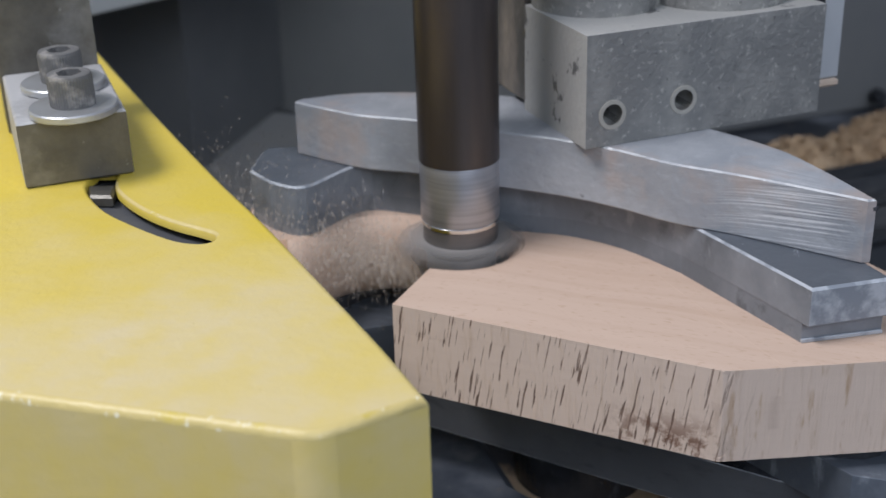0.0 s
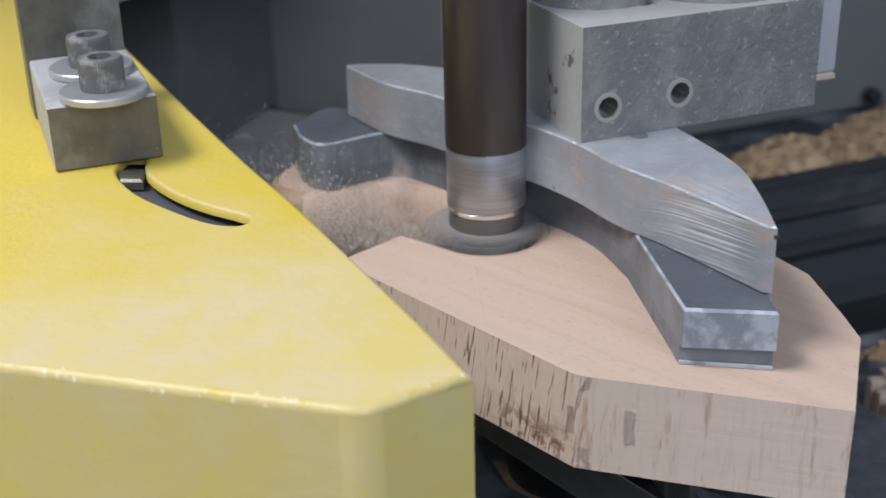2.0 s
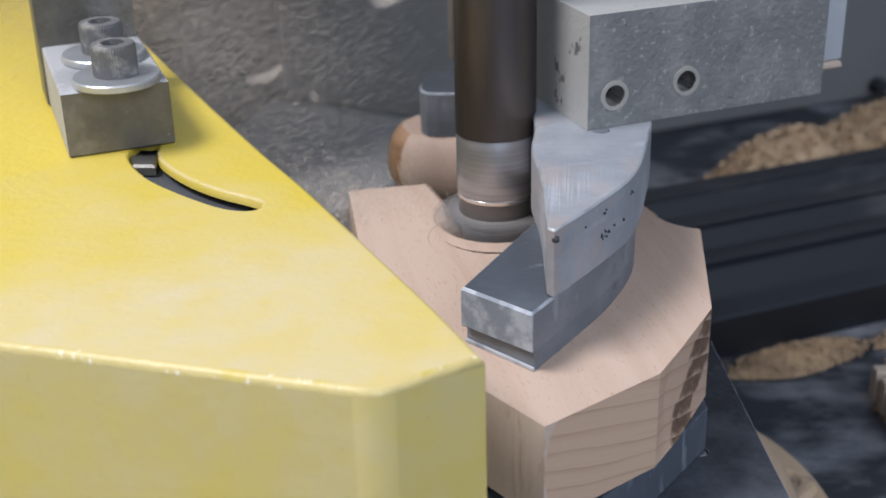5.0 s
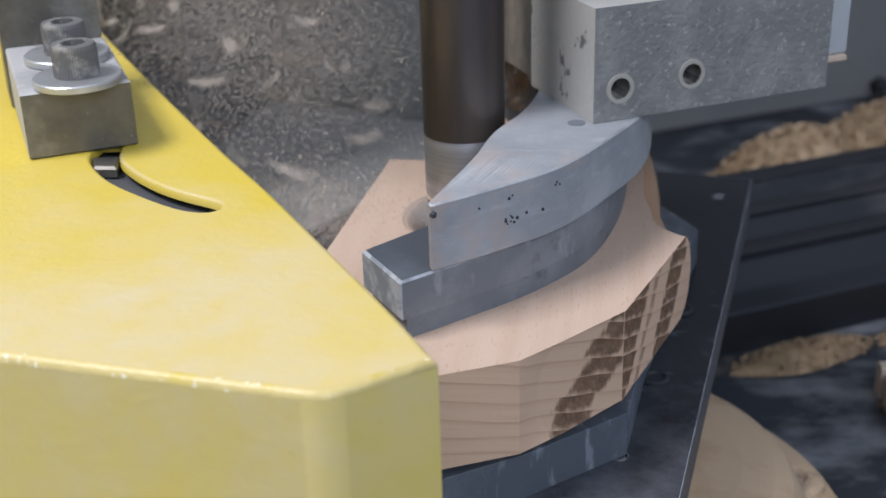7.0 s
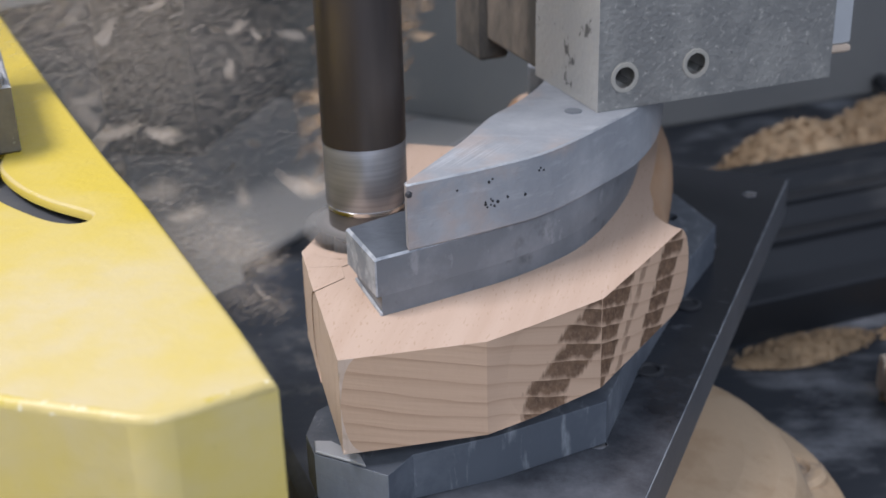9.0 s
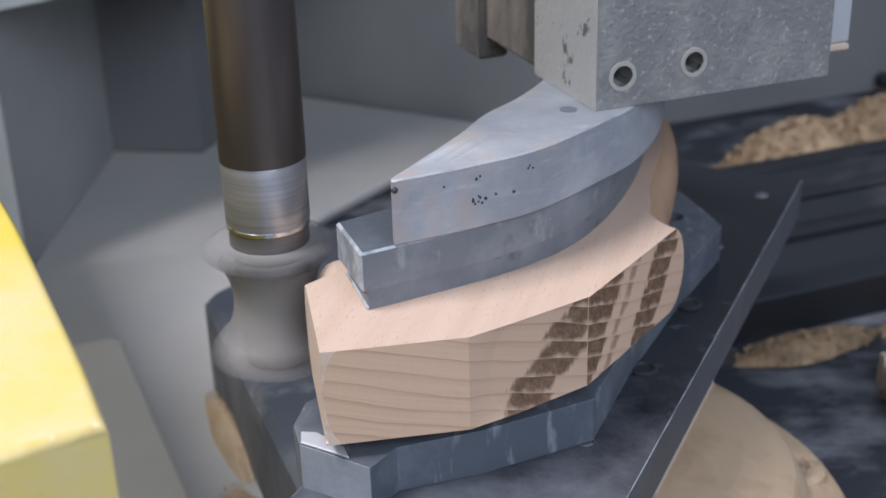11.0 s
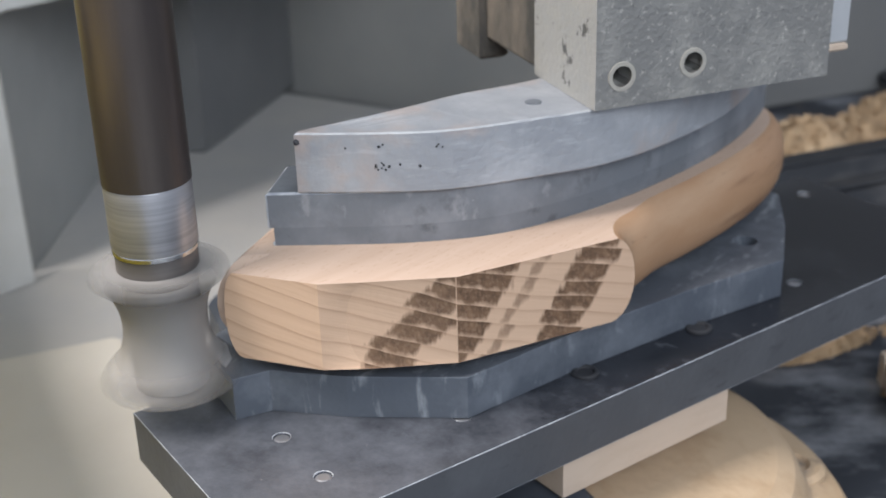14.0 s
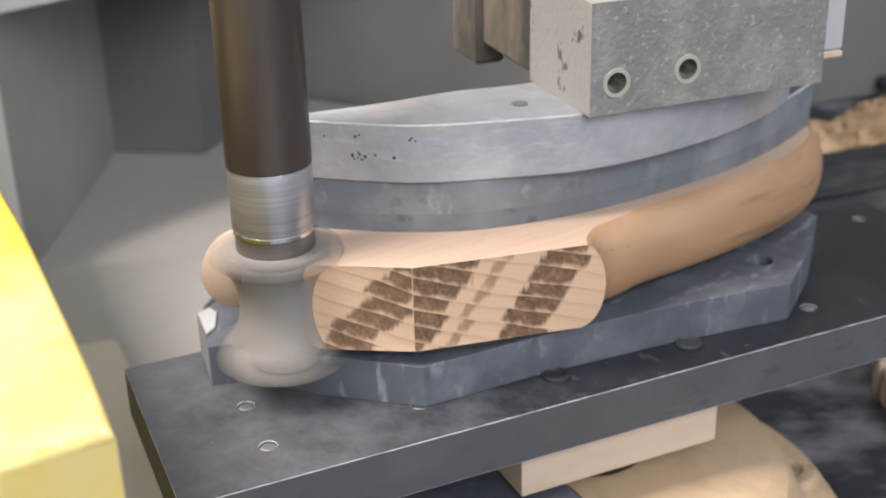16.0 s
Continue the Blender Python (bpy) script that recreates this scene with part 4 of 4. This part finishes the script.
PORES = [(0.33, 0.0938), (0.35, 0.0945), (0.365, 0.0937), (0.335, 0.0918), (0.352, 0.0924), (0.37, 0.0917), (0.385, 0.0930), (0.325, 0.0930), (0.345, 0.1010), (0.36, 0.1018), (0.44, 0.0938), (0.60, 0.1004), (0.615, 0.1012), (0.63, 0.1000), (0.02, 0.1030), (0.22, 0.1006), (0.53, 0.0930)]  # share of the way along the outer edge, height
hole = lathe([(0.0034, 0.1064), (0.0034, 0.1068), (0.0024, 0.1069)], 18)
bmesh.ops.translate(hole, verts=hole.verts, vec=(-0.010, -0.031, 0))
part("screw_hole", hole, GREYLOW, clamp_plate)
OUTER = curve([(-66, -109), (-40, -92), (-18, -74), (4, -43)], 40)
for share, z in PORES:
    x, y = OUTER[int(share * (len(OUTER) - 1))]
    bm = bmesh.new()
    bmesh.ops.create_icosphere(bm, subdivisions=1, radius=random.uniform(0.0004, 0.00075) if share > 0.1 else 0.0014)
    bmesh.ops.translate(bm, verts=bm.verts, vec=(x, y, z))
    part("casting_pore", bm, RUBBER, clamp_plate)

# ---- the presser ----
presser = empty("presser_block", (-0.004, -0.0328, 0))
presser.rotation_euler = (0, 0, radians(MACHINE))
tagged(presser, "worn grey cast iron presser block with two drilled holes", "presser block")
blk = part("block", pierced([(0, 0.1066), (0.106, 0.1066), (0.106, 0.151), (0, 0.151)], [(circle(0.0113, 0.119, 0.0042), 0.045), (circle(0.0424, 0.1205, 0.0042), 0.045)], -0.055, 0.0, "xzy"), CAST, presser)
blk.data.materials.append(PALECAST)
# Left face and dusty top take a paler grey than the front.
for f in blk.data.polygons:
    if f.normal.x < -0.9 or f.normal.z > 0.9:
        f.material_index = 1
bevel(blk, 0.0010)
for x, z in ((0.0113, 0.119), (0.0424, 0.1205)):
    ring = bmesh.new()
    for r0, r1, y0, y1 in ((0.0058, 0.0042, -0.0004, -0.0004),):
        a = [ring.verts.new((x + r0 * math.cos(q), y0, z + r0 * math.sin(q))) for q in [2 * math.pi * k / 28 for k in range(28)]]
        b = [ring.verts.new((x + r1 * math.cos(q), y1, z + r1 * math.sin(q))) for q in [2 * math.pi * k / 28 for k in range(28)]]
        c = [ring.verts.new((x + r1 * math.cos(q), 0.004, z + r1 * math.sin(q))) for q in [2 * math.pi * k / 28 for k in range(28)]]
        d = [ring.verts.new((x + 0.0060 * math.cos(q), 0.0004, z + 0.0060 * math.sin(q))) for q in [2 * math.pi * k / 28 for k in range(28)]]
        for k in range(28):
            j = (k + 1) % 28
            ring.faces.new((a[k], b[k], b[j], a[j]))
            ring.faces.new((b[k], c[k], c[j], b[j]))
            ring.faces.new((d[k], a[k], a[j], d[j]))
    bmesh.ops.recalc_face_normals(ring, faces=ring.faces)
    part("hole_rim", ring, RIM, blk, "dust-filled pale rim of a drilled hole")
rear = part("rear_body", box(0.0008, 0.0565, 0.1085, 0.104, 0.107, 0.175, 0.0015), REAR, presser)
part("rear_plate", box(-0.003, 0.108, 0.099, 0.011, 0.135, 0.24, 0.0015), REAR, presser)
for x, y, r, z0, z1 in ((0.027, 0.045, 0.026, 0.151, 0.160), (0.077, 0.035, 0.030, 0.151, 0.158), (0.027, 0.045, 0.018, 0.160, 0.24)):
    bm = lathe([(r, z0), (r, z1 - 0.001), (r - 0.001, z1)], 40)
    smooth(bm)
    bmesh.ops.translate(bm, verts=bm.verts, vec=(x, y, 0))
    part("flange", bm, CAST, presser)
side_bar = part("side_bar", box(0.1085, 0.004, 0.118, 0.1175, 0.012, 0.26, 0.001), SHIM, presser, "bright vertical guide bar")
part("bar_cap", box(0.1082, 0.0035, 0.1148, 0.1178, 0.0125, 0.118, 0.0008), SPACER, side_bar, "dusty tan end of the bar")
part("side_strip", box(0.1055, 0.0045, 0.122, 0.1088, 0.013, 0.26, 0.0006), RAIL, presser)

# ---- the carriage: guard, bracket and spindle ----
carriage = empty("guard_carriage")
tagged(carriage, "glossy yellow painted cutter guard with a curved slot", "guard")
GUARD = mm([(-98.8, -225.3), (-95.9, -225.9), (-93.2, -225.85), (-90.4, -225.3), (-87.8, -224.1), (-64.5, -211)]) + curve([(-64.5, -211), (-77, -182), (-94.3, -145.2), (-121, -89), (-142, -48), (-175.8, 22), (-213.8, 103), (-258, 199), (-302, 299)], 4)[1:] + mm([(-700, 300), (-700, -48)])
SLOT = curve([(-190, -36), (-191, -52), (-181, -72), (-168, -87), (-151, -102), (-141, -106.5), (-136.2, -104.5), (-136, -99.5), (-141, -95), (-152, -87.5), (-163, -77.5), (-173, -65), (-180, -52), (-182, -36)], 4)


def guard_cover():
    o = ccw(GUARD)
    rim = 0.0024
    slot = ccw(SLOT)
    bm = bmesh.new()
    steps = [0, 25, 50, 70, 90]
    lines = [[(*p, -0.10) for p in o]]
    for a in steps:
        d, z = rim * (1 - math.cos(radians(a))), 0.105 - rim + rim * math.sin(radians(a))
        lines.append([(*p, z) for p in (inset(o, d) if d else o)])
    rings = [[bm.verts.new(p) for p in lev] for lev in lines]
    for lo, hi in zip(rings, rings[1:]):
        for i in range(len(lo)):
            j = (i + 1) % len(lo)
            bm.faces.new((lo[i], lo[j], hi[j], hi[i]))
    hole = []
    for d, z in ((-0.0012, 0.105), (-0.0004, 0.1046), (0.0, 0.1042), (0.0, 0.1014)):
        hole.append([bm.verts.new((*p, z)) for p in inset(slot, d)])
    for lo, hi in zip(hole, hole[1:]):
        for i in range(len(lo)):
            j = (i + 1) % len(lo)
            bm.faces.new((lo[i], lo[j], hi[j], hi[i]))
    flat = rings[-1] + hole[0]
    for t in tessellate_polygon([[v.co for v in rings[-1]], [v.co for v in hole[0]]]):
        bm.faces.new([flat[i] for i in t])
    bmesh.ops.recalc_face_normals(bm, faces=bm.faces)
    for f in bm.faces:
        f.smooth = 0.02 < abs(f.normal.z) < 0.995 or (abs(f.normal.z) < 0.02 and min(e.calc_length() for e in f.edges) < 0.004)
        # Front rim: highlight and glints painted as a paler yellow with whitish specks.
        if f.smooth and min(v.co.z for v in f.verts) > 0.1015 and f.normal.y < -0.08:
            f.material_index = 1
    return bm


part("cover", guard_cover(), YELLOW, carriage).data.materials.append(GLINTRIM)
part("inner_plate", prism(mm([(-230, -20), (-200, -80), (-150, -130), (-115, -105), (-150, -60), (-190, 0)]), 0.0905, 0.0985, 0.001), SIDE, carriage, "dark steel plate inside the guard")
stud = prism(mm([(-192, -46), (-189, -57), (-180, -58), (-181, -46)]), 0.0985, 0.1034, 0.001)
part("slot_stud", stud, BLOCK, carriage, "dull worn stud in the slot")

bracket = empty("mounting_bracket")
tagged(bracket, "bare steel mounting bracket bolted to the yellow guard", "bracket")
FRAME = Matrix.Translation((-0.2125, -0.0530, 0)) @ Euler((0, 0, radians(20.5))).to_matrix().to_4x4()


def framed(bm):
    bmesh.ops.transform(bm, matrix=FRAME, verts=bm.verts)
    return bm


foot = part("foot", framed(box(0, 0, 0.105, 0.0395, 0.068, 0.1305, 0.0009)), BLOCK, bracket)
foot.data.materials.append(PALESTEEL)
# The top is dusty; the left face shares its pale colour.
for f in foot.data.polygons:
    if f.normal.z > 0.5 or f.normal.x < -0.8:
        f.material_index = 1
part("upright", framed(box(-0.001, 0.068, 0.105, 0.0385, 0.09, 0.34, 0.001)), BLOCK, bracket)


def cap_bolt():
    bolt = empty("cap_bolt")
    n = 96
    prof = [(0.0081, 0.0, 0), (0.0083, 0.0008, 1), (0.0083, 0.0106, 1), (0.0078, 0.0118, 0), (0.0070, 0.012, 0)]
    lev = [[((r - (0.00028 if k and i % 2 else 0)) * math.cos(2 * math.pi * i / n), (r - (0.00028 if k and i % 2 else 0)) * math.sin(2 * math.pi * i / n), h) for i in range(n)] for r, h, k in prof]
    lev += [[(0.0042 / max(math.cos((2 * math.pi * i / n) % (math.pi / 3) - math.pi / 6), 0.5) * math.cos(2 * math.pi * i / n), 0.0042 / max(math.cos((2 * math.pi * i / n) % (math.pi / 3) - math.pi / 6), 0.5) * math.sin(2 * math.pi * i / n), h) for i in range(n)] for h in (0.012, 0.0055)]
    part("head", stack(lev), BOLT, bolt)
    w = stack([[(r * math.cos(2 * math.pi * i / 48), r * math.sin(2 * math.pi * i / 48), h) for i in range(48)] for r, h in ((0.0158, -0.003), (0.0163, -0.0026), (0.0163, -0.0006), (0.0158, 0.0))])
    part("washer", w, WASHER, bolt, "wide zinc-plated washer")
    tagged(bolt, "dusty knurled socket-head bolt on a wide washer", "bolt", "bolts of the bracket")
    return bolt


bolt_a = cap_bolt()
bolt_b = copy_thing(bolt_a, pose(0, 0, 0))
BOLTS = ((bolt_a, (-0.1942, -0.0407, 0.1336)), (bolt_b, (-0.2062, -0.0085, 0.1336)))

spindle = empty("spindle")
tagged(spindle, "dark steel cutter spindle with a bright bearing band", "spindle")
SPIN = (-0.0521, -0.0143)


def turned(profile, seg=64):
    bm = lathe(profile, seg)
    smooth(bm, 35)
    return bm


part("shaft", turned([(0.0162, 0.0985), (0.0162, 0.6)]), STEEL, spindle)
part("bearing_band", turned([(0.0158, 0.0735), (0.0160, 0.0742), (0.0160, 0.0978), (0.0157, 0.0985)]), BAND, spindle, "bright turned bearing band")
part("lock_ring", turned([(0.0152, 0.0712), (0.0158, 0.0716), (0.0158, 0.0730), (0.0154, 0.0735)]), RINGMAT, spindle, "thin shiny ring")
part("hub", turned([(0.0138, 0.0585), (0.0150, 0.0605), (0.0153, 0.0640), (0.0153, 0.0712)]), HUB, spindle, "dark cutter hub")
part("arbor", turned([(0.0140, 0.0152), (0.0142, 0.0588)]), CUTTER, spindle, "steel cutter body")
part("cutter_edge", turned([(0.0190, 0.0146), (0.0245, 0.0153), (0.0270, 0.0170), (0.0268, 0.0192), (0.0256, 0.0213)] + [(radius(z), z - 0.0014) for z in [0.0255 + 0.0344 * k / 28 for k in range(29)]] + [(0.0262, 0.0612), (0.0258, 0.0630), (0.0236, 0.0642), (0.0185, 0.0646)], 80), SPINBLUR, spindle, "whirling cutting edge seen as a haze")


# ---- sawdust and shavings ----
def shaving(bm, at, size, turn, curl, wide=0.28):
    n = 4
    m = Matrix.Translation(at) @ Euler(turn).to_matrix().to_4x4()
    rows = []
    for i in range(n + 1):
        a = (i / n - 0.5) * curl
        rr = size / max(curl, 0.3)
        x, z = rr * math.sin(a), rr * (1 - math.cos(a))
        rows.append([bm.verts.new(m @ Vector((x, s * size * wide * (1 - 0.5 * abs(2 * i / n - 1)), z))) for s in (-1, 1)])
    for a, b in zip(rows, rows[1:]):
        bm.faces.new((a[0], a[1], b[1], b[0]))


def heap(name, spots, count, seed, size, label, material=None):
    """Loose shavings over low mounds: spots are (x, y, radius along, radius across, height, floor)."""
    rnd = random.Random(seed)
    bm = bmesh.new()
    for x, y, ra, rb, h, z0 in spots:
        n = 22
        a0 = radians(MACHINE)
        rings = []
        for i in range(8):
            q = i / 7
            ring = []
            for j in range(n):
                w = 2 * math.pi * j / n
                e = 1 + 0.22 * noise.noise(Vector((x * 20 + math.cos(w) * 1.5, y * 20 + math.sin(w) * 1.5, seed)))
                u, v = ra * (1 - q) * e * math.cos(w), rb * (1 - q) * e * math.sin(w)
                zz = z0 + h * (1 - (1 - q) ** 2) + (0.008 * h / 0.03 * noise.noise(Vector((u * 60, v * 60, seed))) if i else 0)
                ring.append(bm.verts.new((x + u * math.cos(a0) - v * math.sin(a0), y + u * math.sin(a0) + v * math.cos(a0), zz)))
            rings.append(ring)
        for lo, hi in zip(rings, rings[1:]):
            for j in range(n):
                bm.faces.new((lo[j], lo[(j + 1) % n], hi[(j + 1) % n], hi[j]))
        for k in range(int(count * ra * rb / sum(s[2] * s[3] for s in spots))):
            q, w = math.sqrt(rnd.random()), rnd.uniform(0, 2 * math.pi)
            u, v = ra * q * 1.08 * math.cos(w), rb * q * 1.08 * math.sin(w)
            zz = z0 + h * (1 - min(q, 1) ** 2) + rnd.uniform(0.0, 0.9) * size
            shaving(bm, (x + u * math.cos(a0) - v * math.sin(a0), y + u * math.sin(a0) + v * math.cos(a0), max(zz, z0 + 0.001)), rnd.uniform(0.5, 1.4) * size, (rnd.uniform(-0.9, 0.9), rnd.uniform(-0.9, 0.9), rnd.uniform(0, 6.3)), rnd.uniform(0.4, 3.0))
    ob = part(name, bm, material or CHIPS)
    return tagged(ob, label, "wood shavings", kind="stuff")


def spot(u, v, ra, rb, h, z0=-0.112):
    return (*machine(u, v), ra, rb, h, z0)


heap("shavings_heap", [spot(0.355, 0.33, 0.075, 0.048, 0.046), spot(0.46, 0.335, 0.10, 0.055, 0.055), spot(0.60, 0.34, 0.12, 0.055, 0.045)], 4200, 3, 0.0050, "heap of pale wood shavings behind the guide rail", HEAP)
heap("sawdust_drift", [spot(0.20, 0.105, 0.045, 0.016, 0.006), spot(0.31, 0.10, 0.06, 0.014, 0.006), spot(0.222, 0.035, 0.020, 0.014, 0.012)], 2600, 8, 0.0022, "thin drift of brown sawdust on the dark bed", DRIFT)
heap("sawdust_drift", [spot(-0.140, 0.135, 0.008, 0.046, 0.012, -0.104), spot(-0.150, 0.06, 0.010, 0.03, 0.005, -0.104), spot(-0.19, 0.258, 0.014, 0.008, 0.002, -0.104)], 1200, 5, 0.0014, "line of tan sawdust along the foot of the casting", FINE)


# ---- shavings thrown by the cutter ----
FLIGHTS = []
fly = random.Random(11)
for k in range(260):
    bm = bmesh.new()
    shaving(bm, (0, 0, 0), fly.uniform(0.012, 0.036), (0, 0, 0), fly.uniform(0.8, 2.9), fly.uniform(0.09, 0.20))
    ob = tagged(part("flying_shaving", bm, WISP), "thin curled beech shaving thrown off by the cutter", "wood shaving", "shavings in the air")
    FLIGHTS.append((ob, fly.uniform(1.2, 5.4) if k < 40 else fly.uniform(5.7, 9.0), fly.uniform(0.8, 1.3), [fly.uniform(-1, 1) for _ in range(8)]))


def dust_spray(seed, count, reach, spread=1.0, rise=0.016, back=0.03, grain=1.0, material=None, near=0.0):
    """A drift of fine flakes that hangs behind the whirling cutter."""
    rnd = random.Random(seed)
    bm = bmesh.new()
    for k in range(count):
        q = near + (1 - near) * rnd.random() ** 0.8
        wide = (0.006 + 0.028 * q) * spread
        x = -0.016 - reach * q + rnd.gauss(0, 0.5) * wide
        y = 0.002 + back * q + rnd.gauss(0, 0.6) * wide
        z = 0.046 + rise * q + rnd.gauss(0, 0.35) * wide
        shaving(bm, (x, y, z), grain * rnd.uniform(0.0008, 0.0030), (rnd.uniform(-1.5, 1.5), rnd.uniform(-1.5, 1.5), rnd.uniform(0, 6.3)), rnd.uniform(0.5, 2.5))
    return tagged(part("sawdust_spray", bm, material or HAZE), "faint drift of fine sawdust whirled up by the cutter", "sawdust", kind="stuff")


sprays = [dust_spray(21, 9000, 0.055, 1.0, 0.012, 0.03, 0.55), dust_spray(22, 9000, 0.09, 1.15, 0.022, 0.03, 0.55), dust_spray(23, 170000, 0.17, 4.2, 0.13, 0.30, 0.34, CLOUD, 0.3)]


def shavings_jet(seed, count):
    """Curled shavings flung back past the spindle towards the presser."""
    rnd = random.Random(seed)
    bm = bmesh.new()
    for k in range(count):
        q = rnd.random()
        x, y, z = 0.024 + 0.030 * q + rnd.gauss(0, 0.008), 0.10 + 0.05 * q + rnd.gauss(0, 0.012), 0.080 + 0.075 * q + rnd.gauss(0, 0.010)
        shaving(bm, (x, y, z), rnd.uniform(0.004, 0.016), (rnd.uniform(-1.5, 1.5), rnd.uniform(-1.5, 1.5), rnd.uniform(0, 6.3)), rnd.uniform(0.5, 2.5), 0.16)
    return tagged(part("shavings_jet", bm, JET), "tan beech shavings flung up behind the spindle", "wood shavings", kind="stuff")


sprays.append(shavings_jet(31, 700))

# ---- what moves ----
def turn_at(t):
    for (t0, a), (t1, b) in zip(TURN, TURN[1:]):
        if t <= t1:
            return a + (b - a) * (t - t0) / (t1 - t0)
    return TURN[-1][1]


def slide_at(t):
    for (t0, x0, y0), (t1, x1, y1) in zip(SLIDE, SLIDE[1:]):
        if t <= t1:
            return lerp((x0, y0), (x1, y1), (t - t0) / (t1 - t0))
    return SLIDE[-1][1:]


def ride(ob, until, after):
    """Turn with the table until a time, then go through the poses of after."""
    rows = [(t, pose(0, 0, 0, 0, 0, a)) for t, a in TURN if t < until - 0.1]
    rows += [(until - d, pose(0, 0, 0, 0, 0, turn_at(until - d))) for d in (0.0667, 0.0333, 0.0) if until - d > rows[-1][0] + 0.01] if rows else []
    walk(ob, (rows or [(0, pose(0, 0, 0, 0, 0, TURN[0][1]))]) + after)


def motions():
    table = [(t, pose(0, 0, 0, 0, 0, a)) for t, a in TURN]
    for ob in (turntable, spacer, jig, blank, template, clamp_plate, *screws):
        walk(ob, table)
    for ob in (carriage, bracket):
        walk(ob, [(t, pose(x, y, 0)) for t, x, y in SLIDE])
    walk(spindle, [(t, pose(x + SPIN[0], y + SPIN[1], 0)) for t, x, y in SLIDE])
    for ob, (x, y, z) in BOLTS:
        walk(ob, [(t, pose(u + x, v + y, z)) for t, u, v in SLIDE])
    # the offcut drops off its last bridge of wood and comes to rest on the bed under the guard
    a = turn_at(9.9)
    ride(offcut, 9.9, [(10.05, pose(-0.05, -0.03, 0.0, 0, -6, a + 4)), (10.3, pose(-0.17, -0.09, -0.07, 4, -12, a + 14)), (10.5, pose(-0.27, -0.16, -0.126, 0, 0, a + 22)), (16, pose(-0.27, -0.16, -0.126, 0, 0, a + 22))])
    # the waste is thrown under the guard as the cutter reaches it
    for k, (ob, t) in enumerate(shavings):
        if t > 16.0:
            walk(ob, table)
            continue
        a = turn_at(t)
        rest = pose(-0.36 - 0.012 * (k % 7), -0.02 - 0.015 * (k % 5), -0.1345 + 0.0005 * (k % 9), 0, 0, a + 10)
        ride(ob, t, [(t + 0.1, rest), (16.3, rest)])


    # the dust drifts with the cutter and settles on the bed when the cut is through
    for k, ob in enumerate(sprays):
        low = pose(-0.55, -0.20, -0.20, 0, 0, 20) if k == 3 else pose(-0.33, 0.10, -0.13, 0, 0, 20)
        rows = []
        for i in range(int(8.8 * FPS)):
            t = i / FPS
            x, y = slide_at(t)
            reach, w = (0.0018, 0.0022, 0.004, 0.006)[k], (41, 41, 9, 30)[k] * t + 2 * k
            rows.append((t, pose(x + SPIN[0] + reach * math.cos(w), y + SPIN[1] + 0.5 * reach * math.sin(w), reach * math.sin(w), 0, 0, 3 * math.cos(w))))
        if k > 1:
            rise = (3.8, 5.2) if k == 2 else (6.2, 6.8)
            rows = [(0, low), (rise[0], low)] + [r for r in rows if r[0] > rise[1]]
        walk(ob, rows + [(10.2, low), (16.2, low)])
    # shavings leave the kerf, sail up behind the cutter and land behind the frame
    for ob, t, span, q in FLIGHTS:
        p = way_at(t)
        c, sn = p.x / 1000, p.y / 1000
        wait = []
        for tt, a in [r for r in TURN if r[0] < t - 0.1] + [(t, turn_at(t))]:
            a = radians(a)
            wait.append((tt, pose(c * math.cos(a) - sn * math.sin(a), c * math.sin(a) + sn * math.cos(a), 0.040, 40 * q[0], 40 * q[1], math.degrees(a))))
        x, y, z = wait[-1][1].translation
        up = (x - 0.10 + 0.13 * q[2], y + 0.20 + 0.10 * q[3], 0.05 + 0.07 * q[4])
        far = (x - 0.22 + 0.14 * q[5], y + 0.32 + 0.10 * q[6], 0.03 + 0.08 * q[7])
        end = (-0.52 + 0.06 * q[5], 0.42 + 0.08 * q[6], -0.0975)
        a = turn_at(t)
        walk(ob, wait + [(t + 0.35 * span, pose(*up, 70 * q[1], 60 * q[2], a + 50 * q[3])), (t + 0.75 * span, pose(*far, 60 * q[4], 70 * q[0], a + 80 * q[3])), (t + 1.5 * span, pose(*end, 8 * q[4], 8 * q[0], a + 70 * q[3])), (16.2, pose(*end, 8 * q[4], 8 * q[0], a + 70 * q[3]))])


screws = [o for o in bpy.data.objects if o.name.startswith("cap_screw")]
motions()
